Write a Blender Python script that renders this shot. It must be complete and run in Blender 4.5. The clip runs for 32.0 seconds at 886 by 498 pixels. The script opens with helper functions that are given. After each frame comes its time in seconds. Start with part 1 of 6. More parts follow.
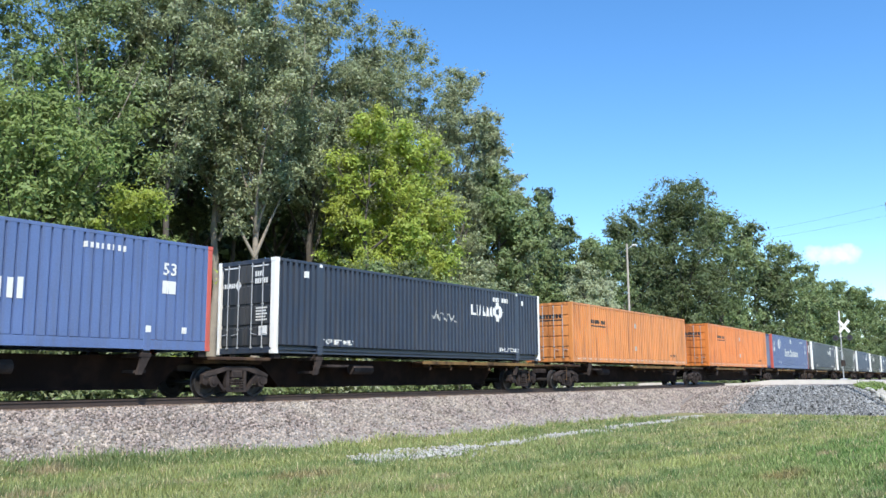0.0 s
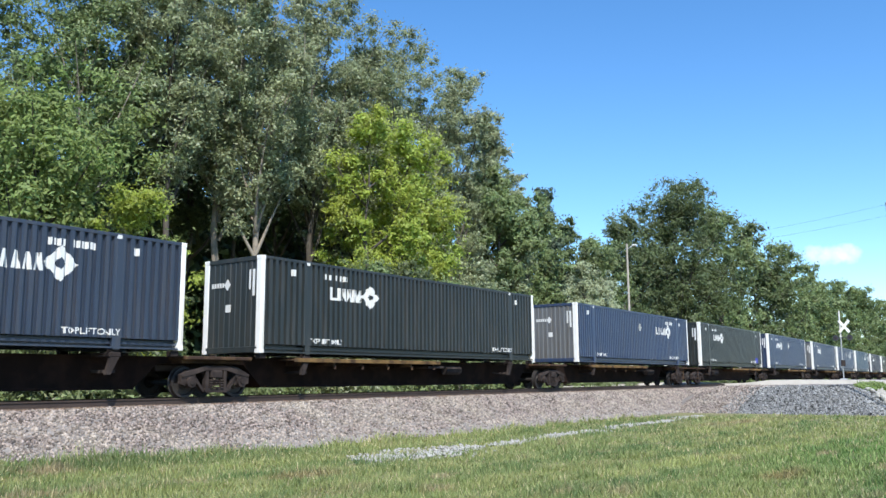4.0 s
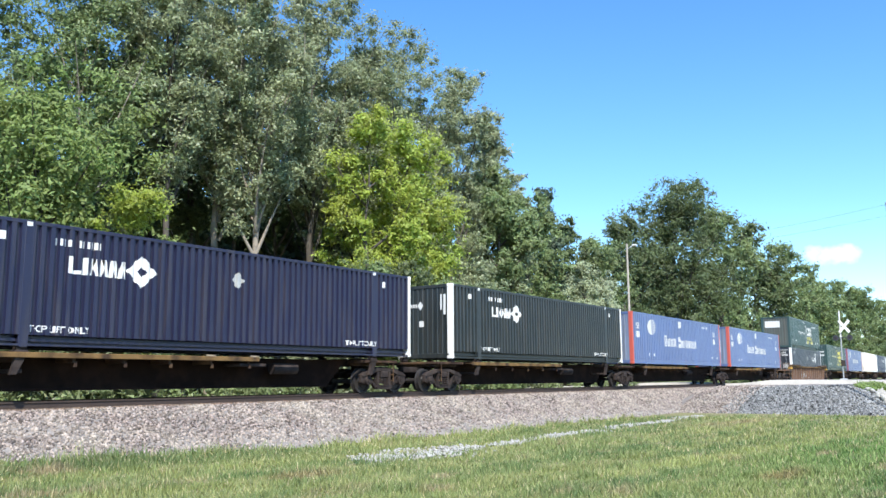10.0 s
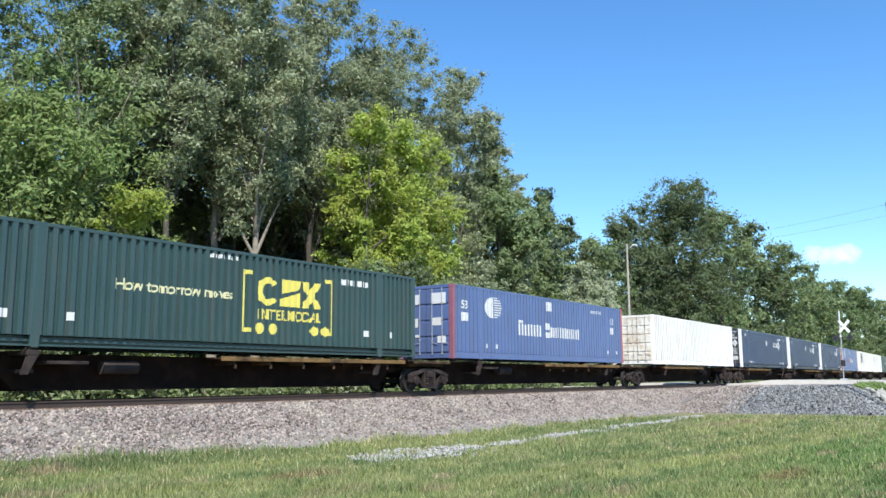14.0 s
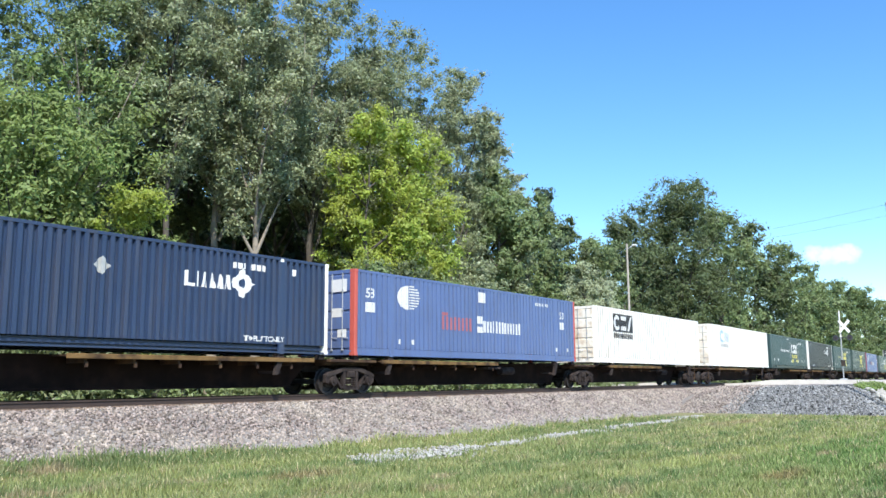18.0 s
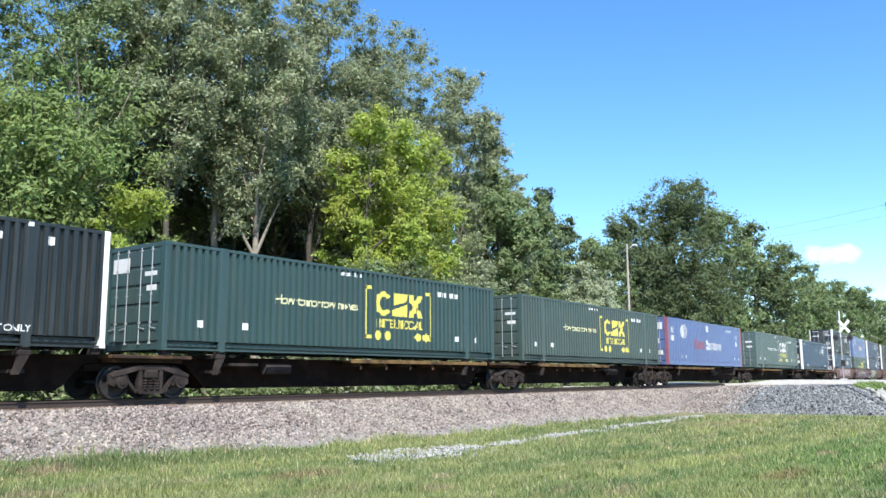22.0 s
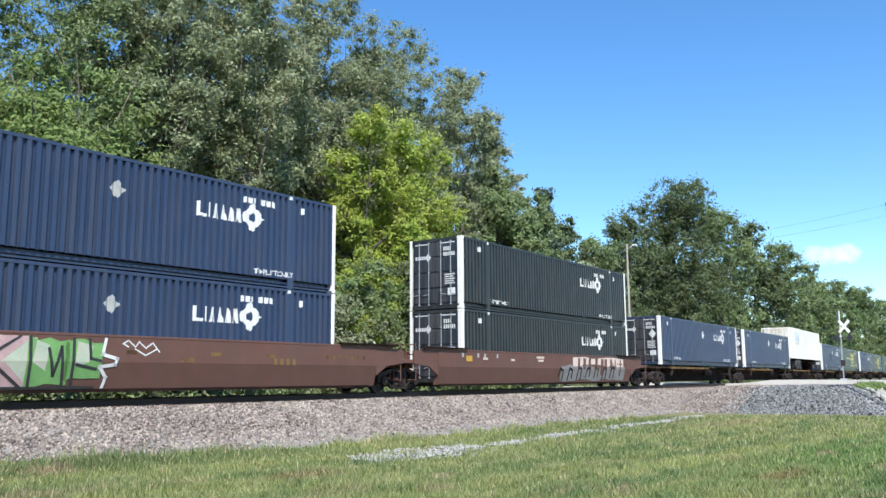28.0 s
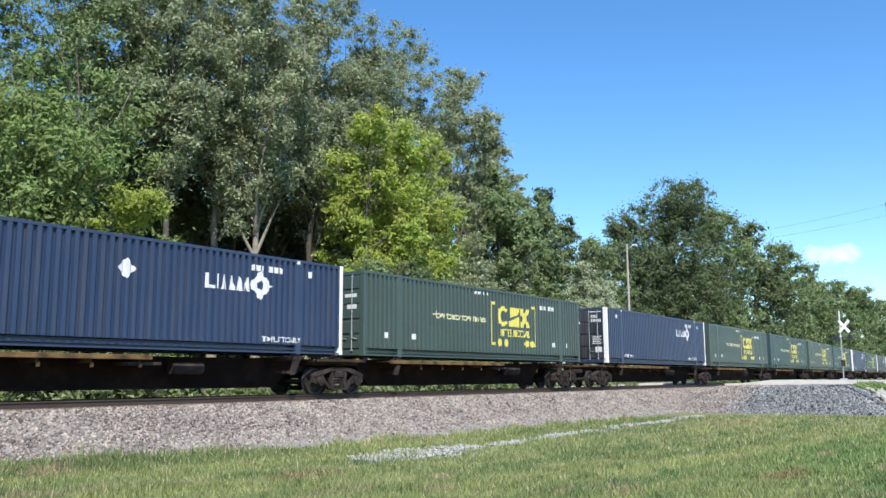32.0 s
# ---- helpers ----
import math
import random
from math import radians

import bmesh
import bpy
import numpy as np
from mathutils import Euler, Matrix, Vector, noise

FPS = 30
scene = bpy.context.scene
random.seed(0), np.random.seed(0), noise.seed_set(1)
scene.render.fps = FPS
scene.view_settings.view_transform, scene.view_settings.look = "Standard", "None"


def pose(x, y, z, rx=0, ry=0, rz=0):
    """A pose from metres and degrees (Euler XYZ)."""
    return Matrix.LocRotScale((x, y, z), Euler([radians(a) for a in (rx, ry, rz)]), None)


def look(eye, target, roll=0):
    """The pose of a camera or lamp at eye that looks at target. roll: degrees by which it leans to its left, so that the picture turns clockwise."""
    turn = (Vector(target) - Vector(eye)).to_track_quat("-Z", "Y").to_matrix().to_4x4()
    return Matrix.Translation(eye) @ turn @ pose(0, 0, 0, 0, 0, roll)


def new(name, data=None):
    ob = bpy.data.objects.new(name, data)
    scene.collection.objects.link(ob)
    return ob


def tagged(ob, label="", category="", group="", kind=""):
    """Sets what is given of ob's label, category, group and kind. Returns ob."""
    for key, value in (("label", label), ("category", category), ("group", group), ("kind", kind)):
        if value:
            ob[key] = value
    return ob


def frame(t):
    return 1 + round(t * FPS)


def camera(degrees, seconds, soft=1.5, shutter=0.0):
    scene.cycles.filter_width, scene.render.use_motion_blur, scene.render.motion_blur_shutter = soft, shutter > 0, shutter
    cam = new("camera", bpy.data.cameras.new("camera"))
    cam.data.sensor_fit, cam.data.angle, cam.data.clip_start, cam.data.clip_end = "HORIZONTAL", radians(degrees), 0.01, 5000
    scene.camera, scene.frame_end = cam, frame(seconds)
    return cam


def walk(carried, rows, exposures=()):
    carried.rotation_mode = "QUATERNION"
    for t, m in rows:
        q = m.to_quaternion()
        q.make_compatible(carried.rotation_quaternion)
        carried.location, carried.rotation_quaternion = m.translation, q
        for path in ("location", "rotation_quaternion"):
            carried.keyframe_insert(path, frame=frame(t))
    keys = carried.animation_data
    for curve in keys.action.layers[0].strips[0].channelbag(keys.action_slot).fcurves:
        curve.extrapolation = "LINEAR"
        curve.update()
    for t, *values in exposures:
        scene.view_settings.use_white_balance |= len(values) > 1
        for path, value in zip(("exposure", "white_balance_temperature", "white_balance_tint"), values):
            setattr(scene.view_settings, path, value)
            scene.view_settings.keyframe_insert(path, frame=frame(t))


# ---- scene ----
cam = camera(54.92, 32.0)
EYE = Vector((0.0, 0.0, 0.45))
YAW, PITCH, ROLL = radians(36.67), radians(8.70), -0.37
AIM = EYE + Vector((math.cos(YAW) * math.cos(PITCH), math.sin(YAW) * math.cos(PITCH), math.sin(PITCH)))
EXPOSURE = 0.50
# the clip's camera re-meters as pale and dark boxes pass
METER = ((0, -.05), (1, -.15), (2, -.33), (3, -.25), (4.5, -.04), (6, .12), (7, .12), (8, .1), (9, .12), (10, .17), (11, .15), (12, .05), (13, -.06), (14, -.1), (15.5, -.03), (17, 0), (18, .08),
         (19, -.42), (20, -.72), (21, -.2), (22, .12), (23, .05), (24, -.02), (25, -.02), (26.3, -.06), (27.5, -.12), (28, -.1), (29, 0), (30, .1), (31, -.28), (32, -.14))
walk(cam, [(0.0, look(EYE, AIM, ROLL)), (32.0, look(EYE, AIM, ROLL))], [(float(t), EXPOSURE + e) for t, e in METER])

# ---- light: clear afternoon, sun behind the camera ----
SUN_AZ, SUN_EL = radians(228), radians(48)
SUN_DIR = Vector((math.cos(SUN_AZ) * math.cos(SUN_EL), math.sin(SUN_AZ) * math.cos(SUN_EL), math.sin(SUN_EL)))
sun = new("sun", bpy.data.lights.new("sun", "SUN"))
sun.data.energy, sun.data.angle, sun.data.color = 4.9, radians(0.53), (1.0, 0.965, 0.90)
sun.matrix_world = look(SUN_DIR * 100, (0, 0, 0))

world = bpy.data.worlds.new("sky")
scene.world = world
world.use_nodes = True
wn, wl = world.node_tree.nodes, world.node_tree.links
sky = wn.new("ShaderNodeTexSky")
sky.sky_type, sky.sun_disc = "NISHITA", False
sky.sun_elevation, sky.sun_rotation = SUN_EL, math.atan2(SUN_DIR.x, SUN_DIR.y)
sky.altitude, sky.air_density, sky.dust_density, sky.ozone_density = 200, 1.0, 0.0, 5.0
wn["Background"].inputs["Strength"].default_value = 0.174
# two small fair-weather clouds low in the distance
co = wn.new("ShaderNodeTexCoord")
def cloud_at(az, el, wide, high):
    d = Vector((math.cos(az) * math.cos(el), math.sin(az) * math.cos(el), math.sin(el)))
    right = Vector((math.sin(az), -math.cos(az), 0))
    up = right.cross(d)
    terms = []
    for axis, size in ((right, wide), (up, high)):
        dot = wn.new("ShaderNodeVectorMath")
        dot.operation = "DOT_PRODUCT"
        wl.new(co.outputs["Generated"], dot.inputs[0])
        dot.inputs[1].default_value = axis
        off = wn.new("ShaderNodeMath")
        off.operation = "SUBTRACT"
        off.inputs[1].default_value = d.dot(axis)
        wl.new(dot.outputs["Value"], off.inputs[0])
        div = wn.new("ShaderNodeMath")
        div.operation = "DIVIDE"
        div.inputs[1].default_value = size
        wl.new(off.outputs[0], div.inputs[0])
        sq = wn.new("ShaderNodeMath")
        sq.operation = "MULTIPLY"
        wl.new(div.outputs[0], sq.inputs[0])
        wl.new(div.outputs[0], sq.inputs[1])
        terms.append(sq)
    add = wn.new("ShaderNodeMath")
    wl.new(terms[0].outputs[0], add.inputs[0])
    wl.new(terms[1].outputs[0], add.inputs[1])
    nz = wn.new("ShaderNodeTexNoise")
    nz.inputs["Scale"].default_value, nz.inputs["Detail"].default_value = 55, 6
    wl.new(co.outputs["Generated"], nz.inputs["Vector"])
    mul = wn.new("ShaderNodeMath")
    mul.operation = "MULTIPLY_ADD"
    mul.inputs[1].default_value, mul.inputs[2].default_value = 3.0, -1.5
    wl.new(nz.outputs["Fac"], mul.inputs[0])
    tot = wn.new("ShaderNodeMath")
    tot.operation = "SUBTRACT"
    wl.new(mul.outputs[0], tot.inputs[0])
    wl.new(add.outputs[0], tot.inputs[1])
    ramp = wn.new("ShaderNodeMapRange")
    ramp.inputs["From Min"].default_value, ramp.inputs["From Max"].default_value = -0.95, 0.75
    ramp.inputs["To Max"].default_value = 0.62
    wl.new(tot.outputs[0], ramp.inputs["Value"])
    return ramp
ramp = cloud_at(radians(11.9), radians(7.4), 0.030, 0.013)
wisp = cloud_at(radians(41.5), radians(17.2), 0.085, 0.014)
both = wn.new("ShaderNodeMath")
both.operation = "MAXIMUM"
wl.new(ramp.outputs["Result"], both.inputs[0])
wl.new(wisp.outputs["Result"], both.inputs[1])
mixer = wn.new("ShaderNodeMix")
mixer.data_type = "RGBA"
wl.new(both.outputs[0], mixer.inputs["Factor"])
deep = wn.new("ShaderNodeHueSaturation")
deep.inputs["Saturation"].default_value = 1.18
wl.new(sky.outputs["Color"], deep.inputs["Color"])
wl.new(deep.outputs["Color"], mixer.inputs["A"])
mixer.inputs["B"].default_value = (8.0, 8.2, 8.6, 1)
wl.new(mixer.outputs["Result"], wn["Background"].inputs["Color"])

# ---- materials ----
def mat(name, color, rough=0.6, metal=0.0, var=0.25, scale=3.0, fine=40.0, bump=0.0, dirt=None, dirt_amount=0.4, streak=False, spread=0.0, through_light=0.0, island=0.0, gloss=0.5):
    m = bpy.data.materials.new(name)
    m.use_nodes = True
    n, l = m.node_tree.nodes, m.node_tree.links
    b = n["Principled BSDF"]
    b.inputs["Roughness"].default_value, b.inputs["Metallic"].default_value = rough, metal
    tc = n.new("ShaderNodeTexCoord")
    base = n.new("ShaderNodeRGB")
    base.outputs[0].default_value = (*color, 1)
    big = n.new("ShaderNodeTexNoise")
    big.inputs["Scale"].default_value, big.inputs["Detail"].default_value = scale, 5
    l.new(tc.outputs["Object"], big.inputs["Vector"])
    small = n.new("ShaderNodeTexNoise")
    small.inputs["Scale"].default_value, small.inputs["Detail"].default_value = fine, 4
    l.new(tc.outputs["Object"], small.inputs["Vector"])
    hsv = n.new("ShaderNodeHueSaturation")
    l.new(base.outputs[0], hsv.inputs["Color"])
    summed = n.new("ShaderNodeMath")
    l.new(big.outputs["Fac"], summed.inputs[0])
    l.new(small.outputs["Fac"], summed.inputs[1])
    last = summed
    if spread or island:
        src = n.new("ShaderNodeNewGeometry").outputs["Random Per Island"] if island else n.new("ShaderNodeObjectInfo").outputs["Random"]
        add = n.new("ShaderNodeMath")
        add.operation = "MULTIPLY_ADD"
        k = island or spread
        add.inputs[1].default_value = 2 * k
        l.new(src, add.inputs[0])
        l.new(summed.outputs[0], add.inputs[2])
        sub = n.new("ShaderNodeMath")
        sub.operation = "SUBTRACT"
        sub.inputs[1].default_value = k
        l.new(add.outputs[0], sub.inputs[0])
        last = sub
        if island:
            hue = n.new("ShaderNodeMapRange")
            hue.inputs["To Min"].default_value, hue.inputs["To Max"].default_value = 0.478, 0.512
            l.new(big.outputs["Fac"], hue.inputs["Value"])
            hue.inputs["From Min"].default_value, hue.inputs["From Max"].default_value = 0.3, 0.7
            l.new(hue.outputs[0], hsv.inputs["Hue"])
    rng = n.new("ShaderNodeMapRange")
    rng.inputs["From Min"].default_value, rng.inputs["From Max"].default_value = 0.5, 1.5
    rng.inputs["To Min"].default_value, rng.inputs["To Max"].default_value = 1 - var, 1 + var
    rng.clamp = False
    l.new(last.outputs[0], rng.inputs["Value"])
    l.new(rng.outputs[0], hsv.inputs["Value"])
    out = hsv.outputs["Color"]
    if dirt:
        dn = n.new("ShaderNodeTexNoise")
        dn.inputs["Scale"].default_value, dn.inputs["Detail"].default_value = 1.0, 8
        mp = n.new("ShaderNodeMapping")
        mp.inputs["Scale"].default_value = (6.5, 6.5, 0.45) if streak else (1.6, 1.6, 1.6)
        l.new(tc.outputs["Object"], mp.inputs["Vector"])
        l.new(mp.outputs["Vector"], dn.inputs["Vector"])
        dr = n.new("ShaderNodeMapRange")
        dr.inputs["From Min"].default_value, dr.inputs["From Max"].default_value = 0.46, 0.66
        dr.inputs["To Max"].default_value = dirt_amount
        l.new(dn.outputs["Fac"], dr.inputs["Value"])
        dm = n.new("ShaderNodeMix")
        dm.data_type = "RGBA"
        l.new(dr.outputs["Result"], dm.inputs["Factor"])
        l.new(out, dm.inputs["A"])
        dm.inputs["B"].default_value = (*dirt, 1)
        out = dm.outputs["Result"]
    l.new(out, b.inputs["Base Color"])
    b.inputs["Specular IOR Level"].default_value = gloss
    if bump:
        bp = n.new("ShaderNodeBump")
        bp.inputs["Strength"].default_value, bp.inputs["Distance"].default_value = bump, 0.02
        l.new(small.outputs["Fac"], bp.inputs["Height"])
        l.new(bp.outputs["Normal"], b.inputs["Normal"])
    if through_light:
        tr = n.new("ShaderNodeBsdfTranslucent")
        l.new(out, tr.inputs["Color"])
        mx = n.new("ShaderNodeMixShader")
        mx.inputs["Fac"].default_value = through_light
        l.new(b.outputs[0], mx.inputs[1])
        l.new(tr.outputs[0], mx.inputs[2])
        l.new(mx.outputs[0], n["Material Output"].inputs["Surface"])
    return m


GRIME = (0.10, 0.085, 0.07)
RUST = (0.20, 0.085, 0.04)
def paint(name, c, dirt=GRIME, amount=0.22, rough=0.42):
    return mat(name, c, rough, 0, 0.20, 0.5, 30, 0.06, dirt, amount, True)
MAT = {
    "navy": paint("navy_paint", (0.027, 0.047, 0.098)),
    "teal": paint("teal_blue_paint", (0.026, 0.058, 0.105)),
    "slate": paint("slate_blue_paint", (0.031, 0.043, 0.068)),
    "ink": paint("ink_blue_paint", (0.016, 0.018, 0.046)),
    "black": paint("black_green_paint", (0.020, 0.026, 0.028)),
    "royal": paint("royal_blue_paint", (0.054, 0.090, 0.228)),
    "pale_royal": paint("faded_royal_blue_paint", (0.096, 0.146, 0.300)),
    "green": paint("bottle_green_paint", (0.034, 0.070, 0.069)),
    "olive": paint("dull_green_paint", (0.054, 0.084, 0.074)),
    "sage": paint("dusty_sage_paint", (0.078, 0.118, 0.110)),
    "door_dark": paint("grimy_dark_door", (0.024, 0.029, 0.038), (0.12, 0.11, 0.10), 0.4),
    "orange": paint("orange_paint", (0.62, 0.240, 0.072), (0.22, 0.085, 0.035), 0.62),
    "deep_orange": paint("deep_orange_paint", (0.64, 0.200, 0.045), (0.22, 0.075, 0.03), 0.62),
    "cream": paint("cream_white_paint", (0.88, 0.85, 0.77), (0.50, 0.34, 0.20), 0.30),
    # grey base stands for the shade in white boxes' grooves; brown streaks are rust
    "groove_shade_rust": paint("shaded_rusty_groove", (0.36, 0.33, 0.29), (0.22, 0.15, 0.10), 0.5),
    "cream_rusty": mat("rust_stained_cream_door", (0.78, 0.73, 0.62), 0.5, 0, 0.2, 0.5, 30, 0.05, (0.42, 0.24, 0.10), 0.75),
    "white": mat("white_paint", (0.80, 0.79, 0.75), 0.5, 0, 0.10, 2, 40, 0.0, (0.45, 0.36, 0.25), 0.5, True),
    "red": mat("red_paint", (0.50, 0.095, 0.070), 0.5, 0, 0.15, 2, 40, 0, (0.3, 0.1, 0.06), 0.4, True),
    "faded_red": mat("faded_red_paint", (0.27, 0.10, 0.13), 0.5, 0, 0.25, 2, 40, 0, (0.10, 0.12, 0.24), 0.6, True),
    "mark_white": mat("white_lettering", (0.66, 0.66, 0.64), 0.6, 0, 0.1, 6, 60),
    "mark_grey": mat("grey_placard", (0.38, 0.39, 0.38), 0.6, 0, 0.2, 6, 60),
    "mark_yellow": mat("yellow_lettering", (0.66, 0.58, 0.13), 0.6, 0, 0.1, 6, 60),
    "mark_pale_yellow": mat("pale_yellow_lettering", (0.62, 0.60, 0.36), 0.6, 0, 0.1, 6, 60),
    "mark_black": mat("black_lettering", (0.03, 0.03, 0.03), 0.6, 0, 0.1, 6, 60),
    "mark_red": mat("faded_red_lettering", (0.36, 0.12, 0.14), 0.6, 0, 0.1, 6, 60),
    "spray_blue": mat("deep_blue_spray_paint", (0.04, 0.05, 0.36), 0.6, 0, 0.2, 6, 60),
    "mark_blue": mat("faded_blue_lettering", (0.30, 0.49, 0.66), 0.6, 0, 0.15, 6, 60),
    "graffiti_pink": mat("pink_spray_paint", (0.46, 0.30, 0.29), 0.7, 0, 0.3, 3, 40),
    "graffiti_purple": mat("purple_spray_paint", (0.115, 0.075, 0.105), 0.7, 0, 0.4, 3, 40),
    "graffiti_grey": mat("grey_spray_paint", (0.21, 0.205, 0.195), 0.7, 0, 0.35, 3, 40),
    "graffiti_cream": mat("cream_spray_paint", (0.62, 0.50, 0.42), 0.7, 0, 0.3, 3, 40),
    "graffiti_pale": mat("pale_green_spray_paint", (0.40, 0.46, 0.34), 0.7, 0, 0.35, 2, 40, 0, (0.50, 0.44, 0.36), 0.7),
    "mark_ochre": mat("ochre_paint_patch", (0.48, 0.27, 0.04), 0.7, 0, 0.2, 5, 40),
    "graffiti_green": mat("green_spray_paint", (0.15, 0.32, 0.10), 0.7, 0, 0.3, 3, 40),
    "steel": mat("galvanised_rod", (0.40, 0.41, 0.42), 0.5, 0.25, 0.2, 5, 60),
    "under": mat("dark_brown_underframe", (0.015, 0.009, 0.007), 0.85, 0, 0.35, 2, 40, 0.1, (0.06, 0.03, 0.02), 0.3, gloss=0.08),
    "deck": mat("rusty_deck_steel", (0.050, 0.032, 0.024), 0.85, 0, 0.35, 2, 40, 0.1, (0.20, 0.12, 0.06), 0.5, gloss=0.08),
    "deck_edge": mat("yellow_deck_edge", (0.19, 0.115, 0.048), 0.8, 0, 0.4, 3, 40, 0, (0.045, 0.03, 0.022), 0.95, gloss=0.08),
    "bogie": mat("dusty_cast_steel", (0.034, 0.027, 0.025), 0.85, 0, 0.45, 3, 40, 0.15, (0.13, 0.10, 0.085), 0.35, gloss=0.08),
    "wheel": mat("dark_wheel_steel", (0.035, 0.03, 0.028), 0.6, 0.3, 0.3, 4, 50),
    "bulkhead_grey": paint("grimy_grey_bulkhead", (0.13, 0.135, 0.14), GRIME, 0.5),
    "bulkhead_blue": paint("pale_blue_bulkhead", (0.20, 0.25, 0.36), GRIME, 0.4),
    "bulkhead_green": paint("grimy_green_bulkhead", (0.085, 0.098, 0.088), GRIME, 0.5),
    "well": mat("oxide_brown_well", (0.125, 0.056, 0.040), 0.7, 0, 0.25, 1.5, 40, 0.05, (0.10, 0.06, 0.045), 0.5, True),
    "well_rust": mat("weathered_rust_well", (0.165, 0.098, 0.064), 0.85, 0, 0.35, 1.5, 40, 0.08, (0.07, 0.04, 0.03), 0.7, True),
    "tyre": mat("grey_rubber", (0.05, 0.049, 0.047), 0.85, 0, 0.2, 4, 50),
    "rail": mat("brown_rail_steel", (0.062, 0.042, 0.033), 0.7, 0.2, 0.3, 2, 40),
    "railtop": mat("worn_rail_head", (0.16, 0.14, 0.13), 0.35, 0.8, 0.2, 2, 40),
    "tie": mat("weathered_sleeper_wood", (0.16, 0.115, 0.085), 0.9, 0, 0.35, 3, 50, 0.2, spread=0.4, gloss=0.2),
    "ballast": mat("grey_pink_ballast", (0.252, 0.228, 0.205), 0.95, 0, 0.5, 2.0, 22, 1.0, gloss=0.2),
    "stone": mat("ballast_stone", (0.278, 0.236, 0.200), 0.9, 0, 0.50, 1.0, 30, 0.2, island=0.62, gloss=0.2),
    "rusty_stone": mat("rust_dusted_ballast_stone", (0.20, 0.145, 0.105), 0.95, 0, 0.35, 1.0, 30, 0.2, island=0.5, gloss=0.2),
    "bluestone": mat("blue_grey_gravel", (0.195, 0.197, 0.192), 0.9, 0, 0.60, 1.0, 30, 0.2, island=0.7, gloss=0.2),
    "gravel": mat("blue_grey_gravel_bed", (0.17, 0.172, 0.168), 0.95, 0, 0.7, 2.0, 14, 1.0, gloss=0.2),
    "limestone": mat("white_limestone", (0.37, 0.36, 0.325), 0.9, 0, 0.2, 1.0, 30, 0.2, island=0.3, gloss=0.2),
    "concrete": mat("pale_concrete", (0.44, 0.41, 0.36), 0.9, 0, 0.15, 1.0, 30, 0.1, (0.35, 0.32, 0.28), 0.4),
    "asphalt": mat("grey_asphalt", (0.09, 0.09, 0.09), 0.9, 0, 0.2, 1.0, 60, 0.2),
    "soil": mat("grass_ground", (0.19, 0.19, 0.085), 0.95, 0, 0.35, 0.35, 9, 0.6, (0.26, 0.215, 0.11), 0.7, gloss=0.2),
    "pale_bark": mat("pale_cottonwood_bark", (0.25, 0.215, 0.17), 0.95, 0, 0.35, 2, 25, 0.5),
    "bark": mat("grey_bark", (0.085, 0.072, 0.058), 0.95, 0, 0.35, 2, 25, 0.5),
    "post_wood": mat("weathered_pole_wood", (0.40, 0.36, 0.31), 0.9, 0, 0.25, 2, 25, 0.2),
    "leaf_grey": mat("cottonwood_leaves", (0.298, 0.342, 0.190), 0.42, 0, 0.35, 0.35, 1.5, through_light=0.42, island=0.55),
    "leaf_mid": mat("green_leaves", (0.188, 0.252, 0.100), 0.55, 0, 0.35, 0.35, 1.5, through_light=0.35, island=0.5),
    "leaf_light": mat("light_green_leaves", (0.195, 0.270, 0.076), 0.6, 0, 0.3, 0.35, 1.5, through_light=0.4, island=0.5),
    "leaf_lime": mat("yellow_green_leaves", (0.335, 0.415, 0.072), 0.55, 0, 0.3, 0.35, 1.5, through_light=0.45, island=0.45),
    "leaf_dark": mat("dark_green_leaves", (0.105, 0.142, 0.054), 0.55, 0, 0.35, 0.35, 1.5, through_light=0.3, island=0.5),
    "leaf_silver": mat("silver_green_leaves", (0.36, 0.41, 0.25), 0.6, 0, 0.3, 0.4, 1.5, through_light=0.35, island=0.45),
    "leaf_pine": mat("spruce_needles", (0.065, 0.105, 0.062), 0.6, 0, 0.3, 0.5, 2, through_light=0.15, island=0.5),
}
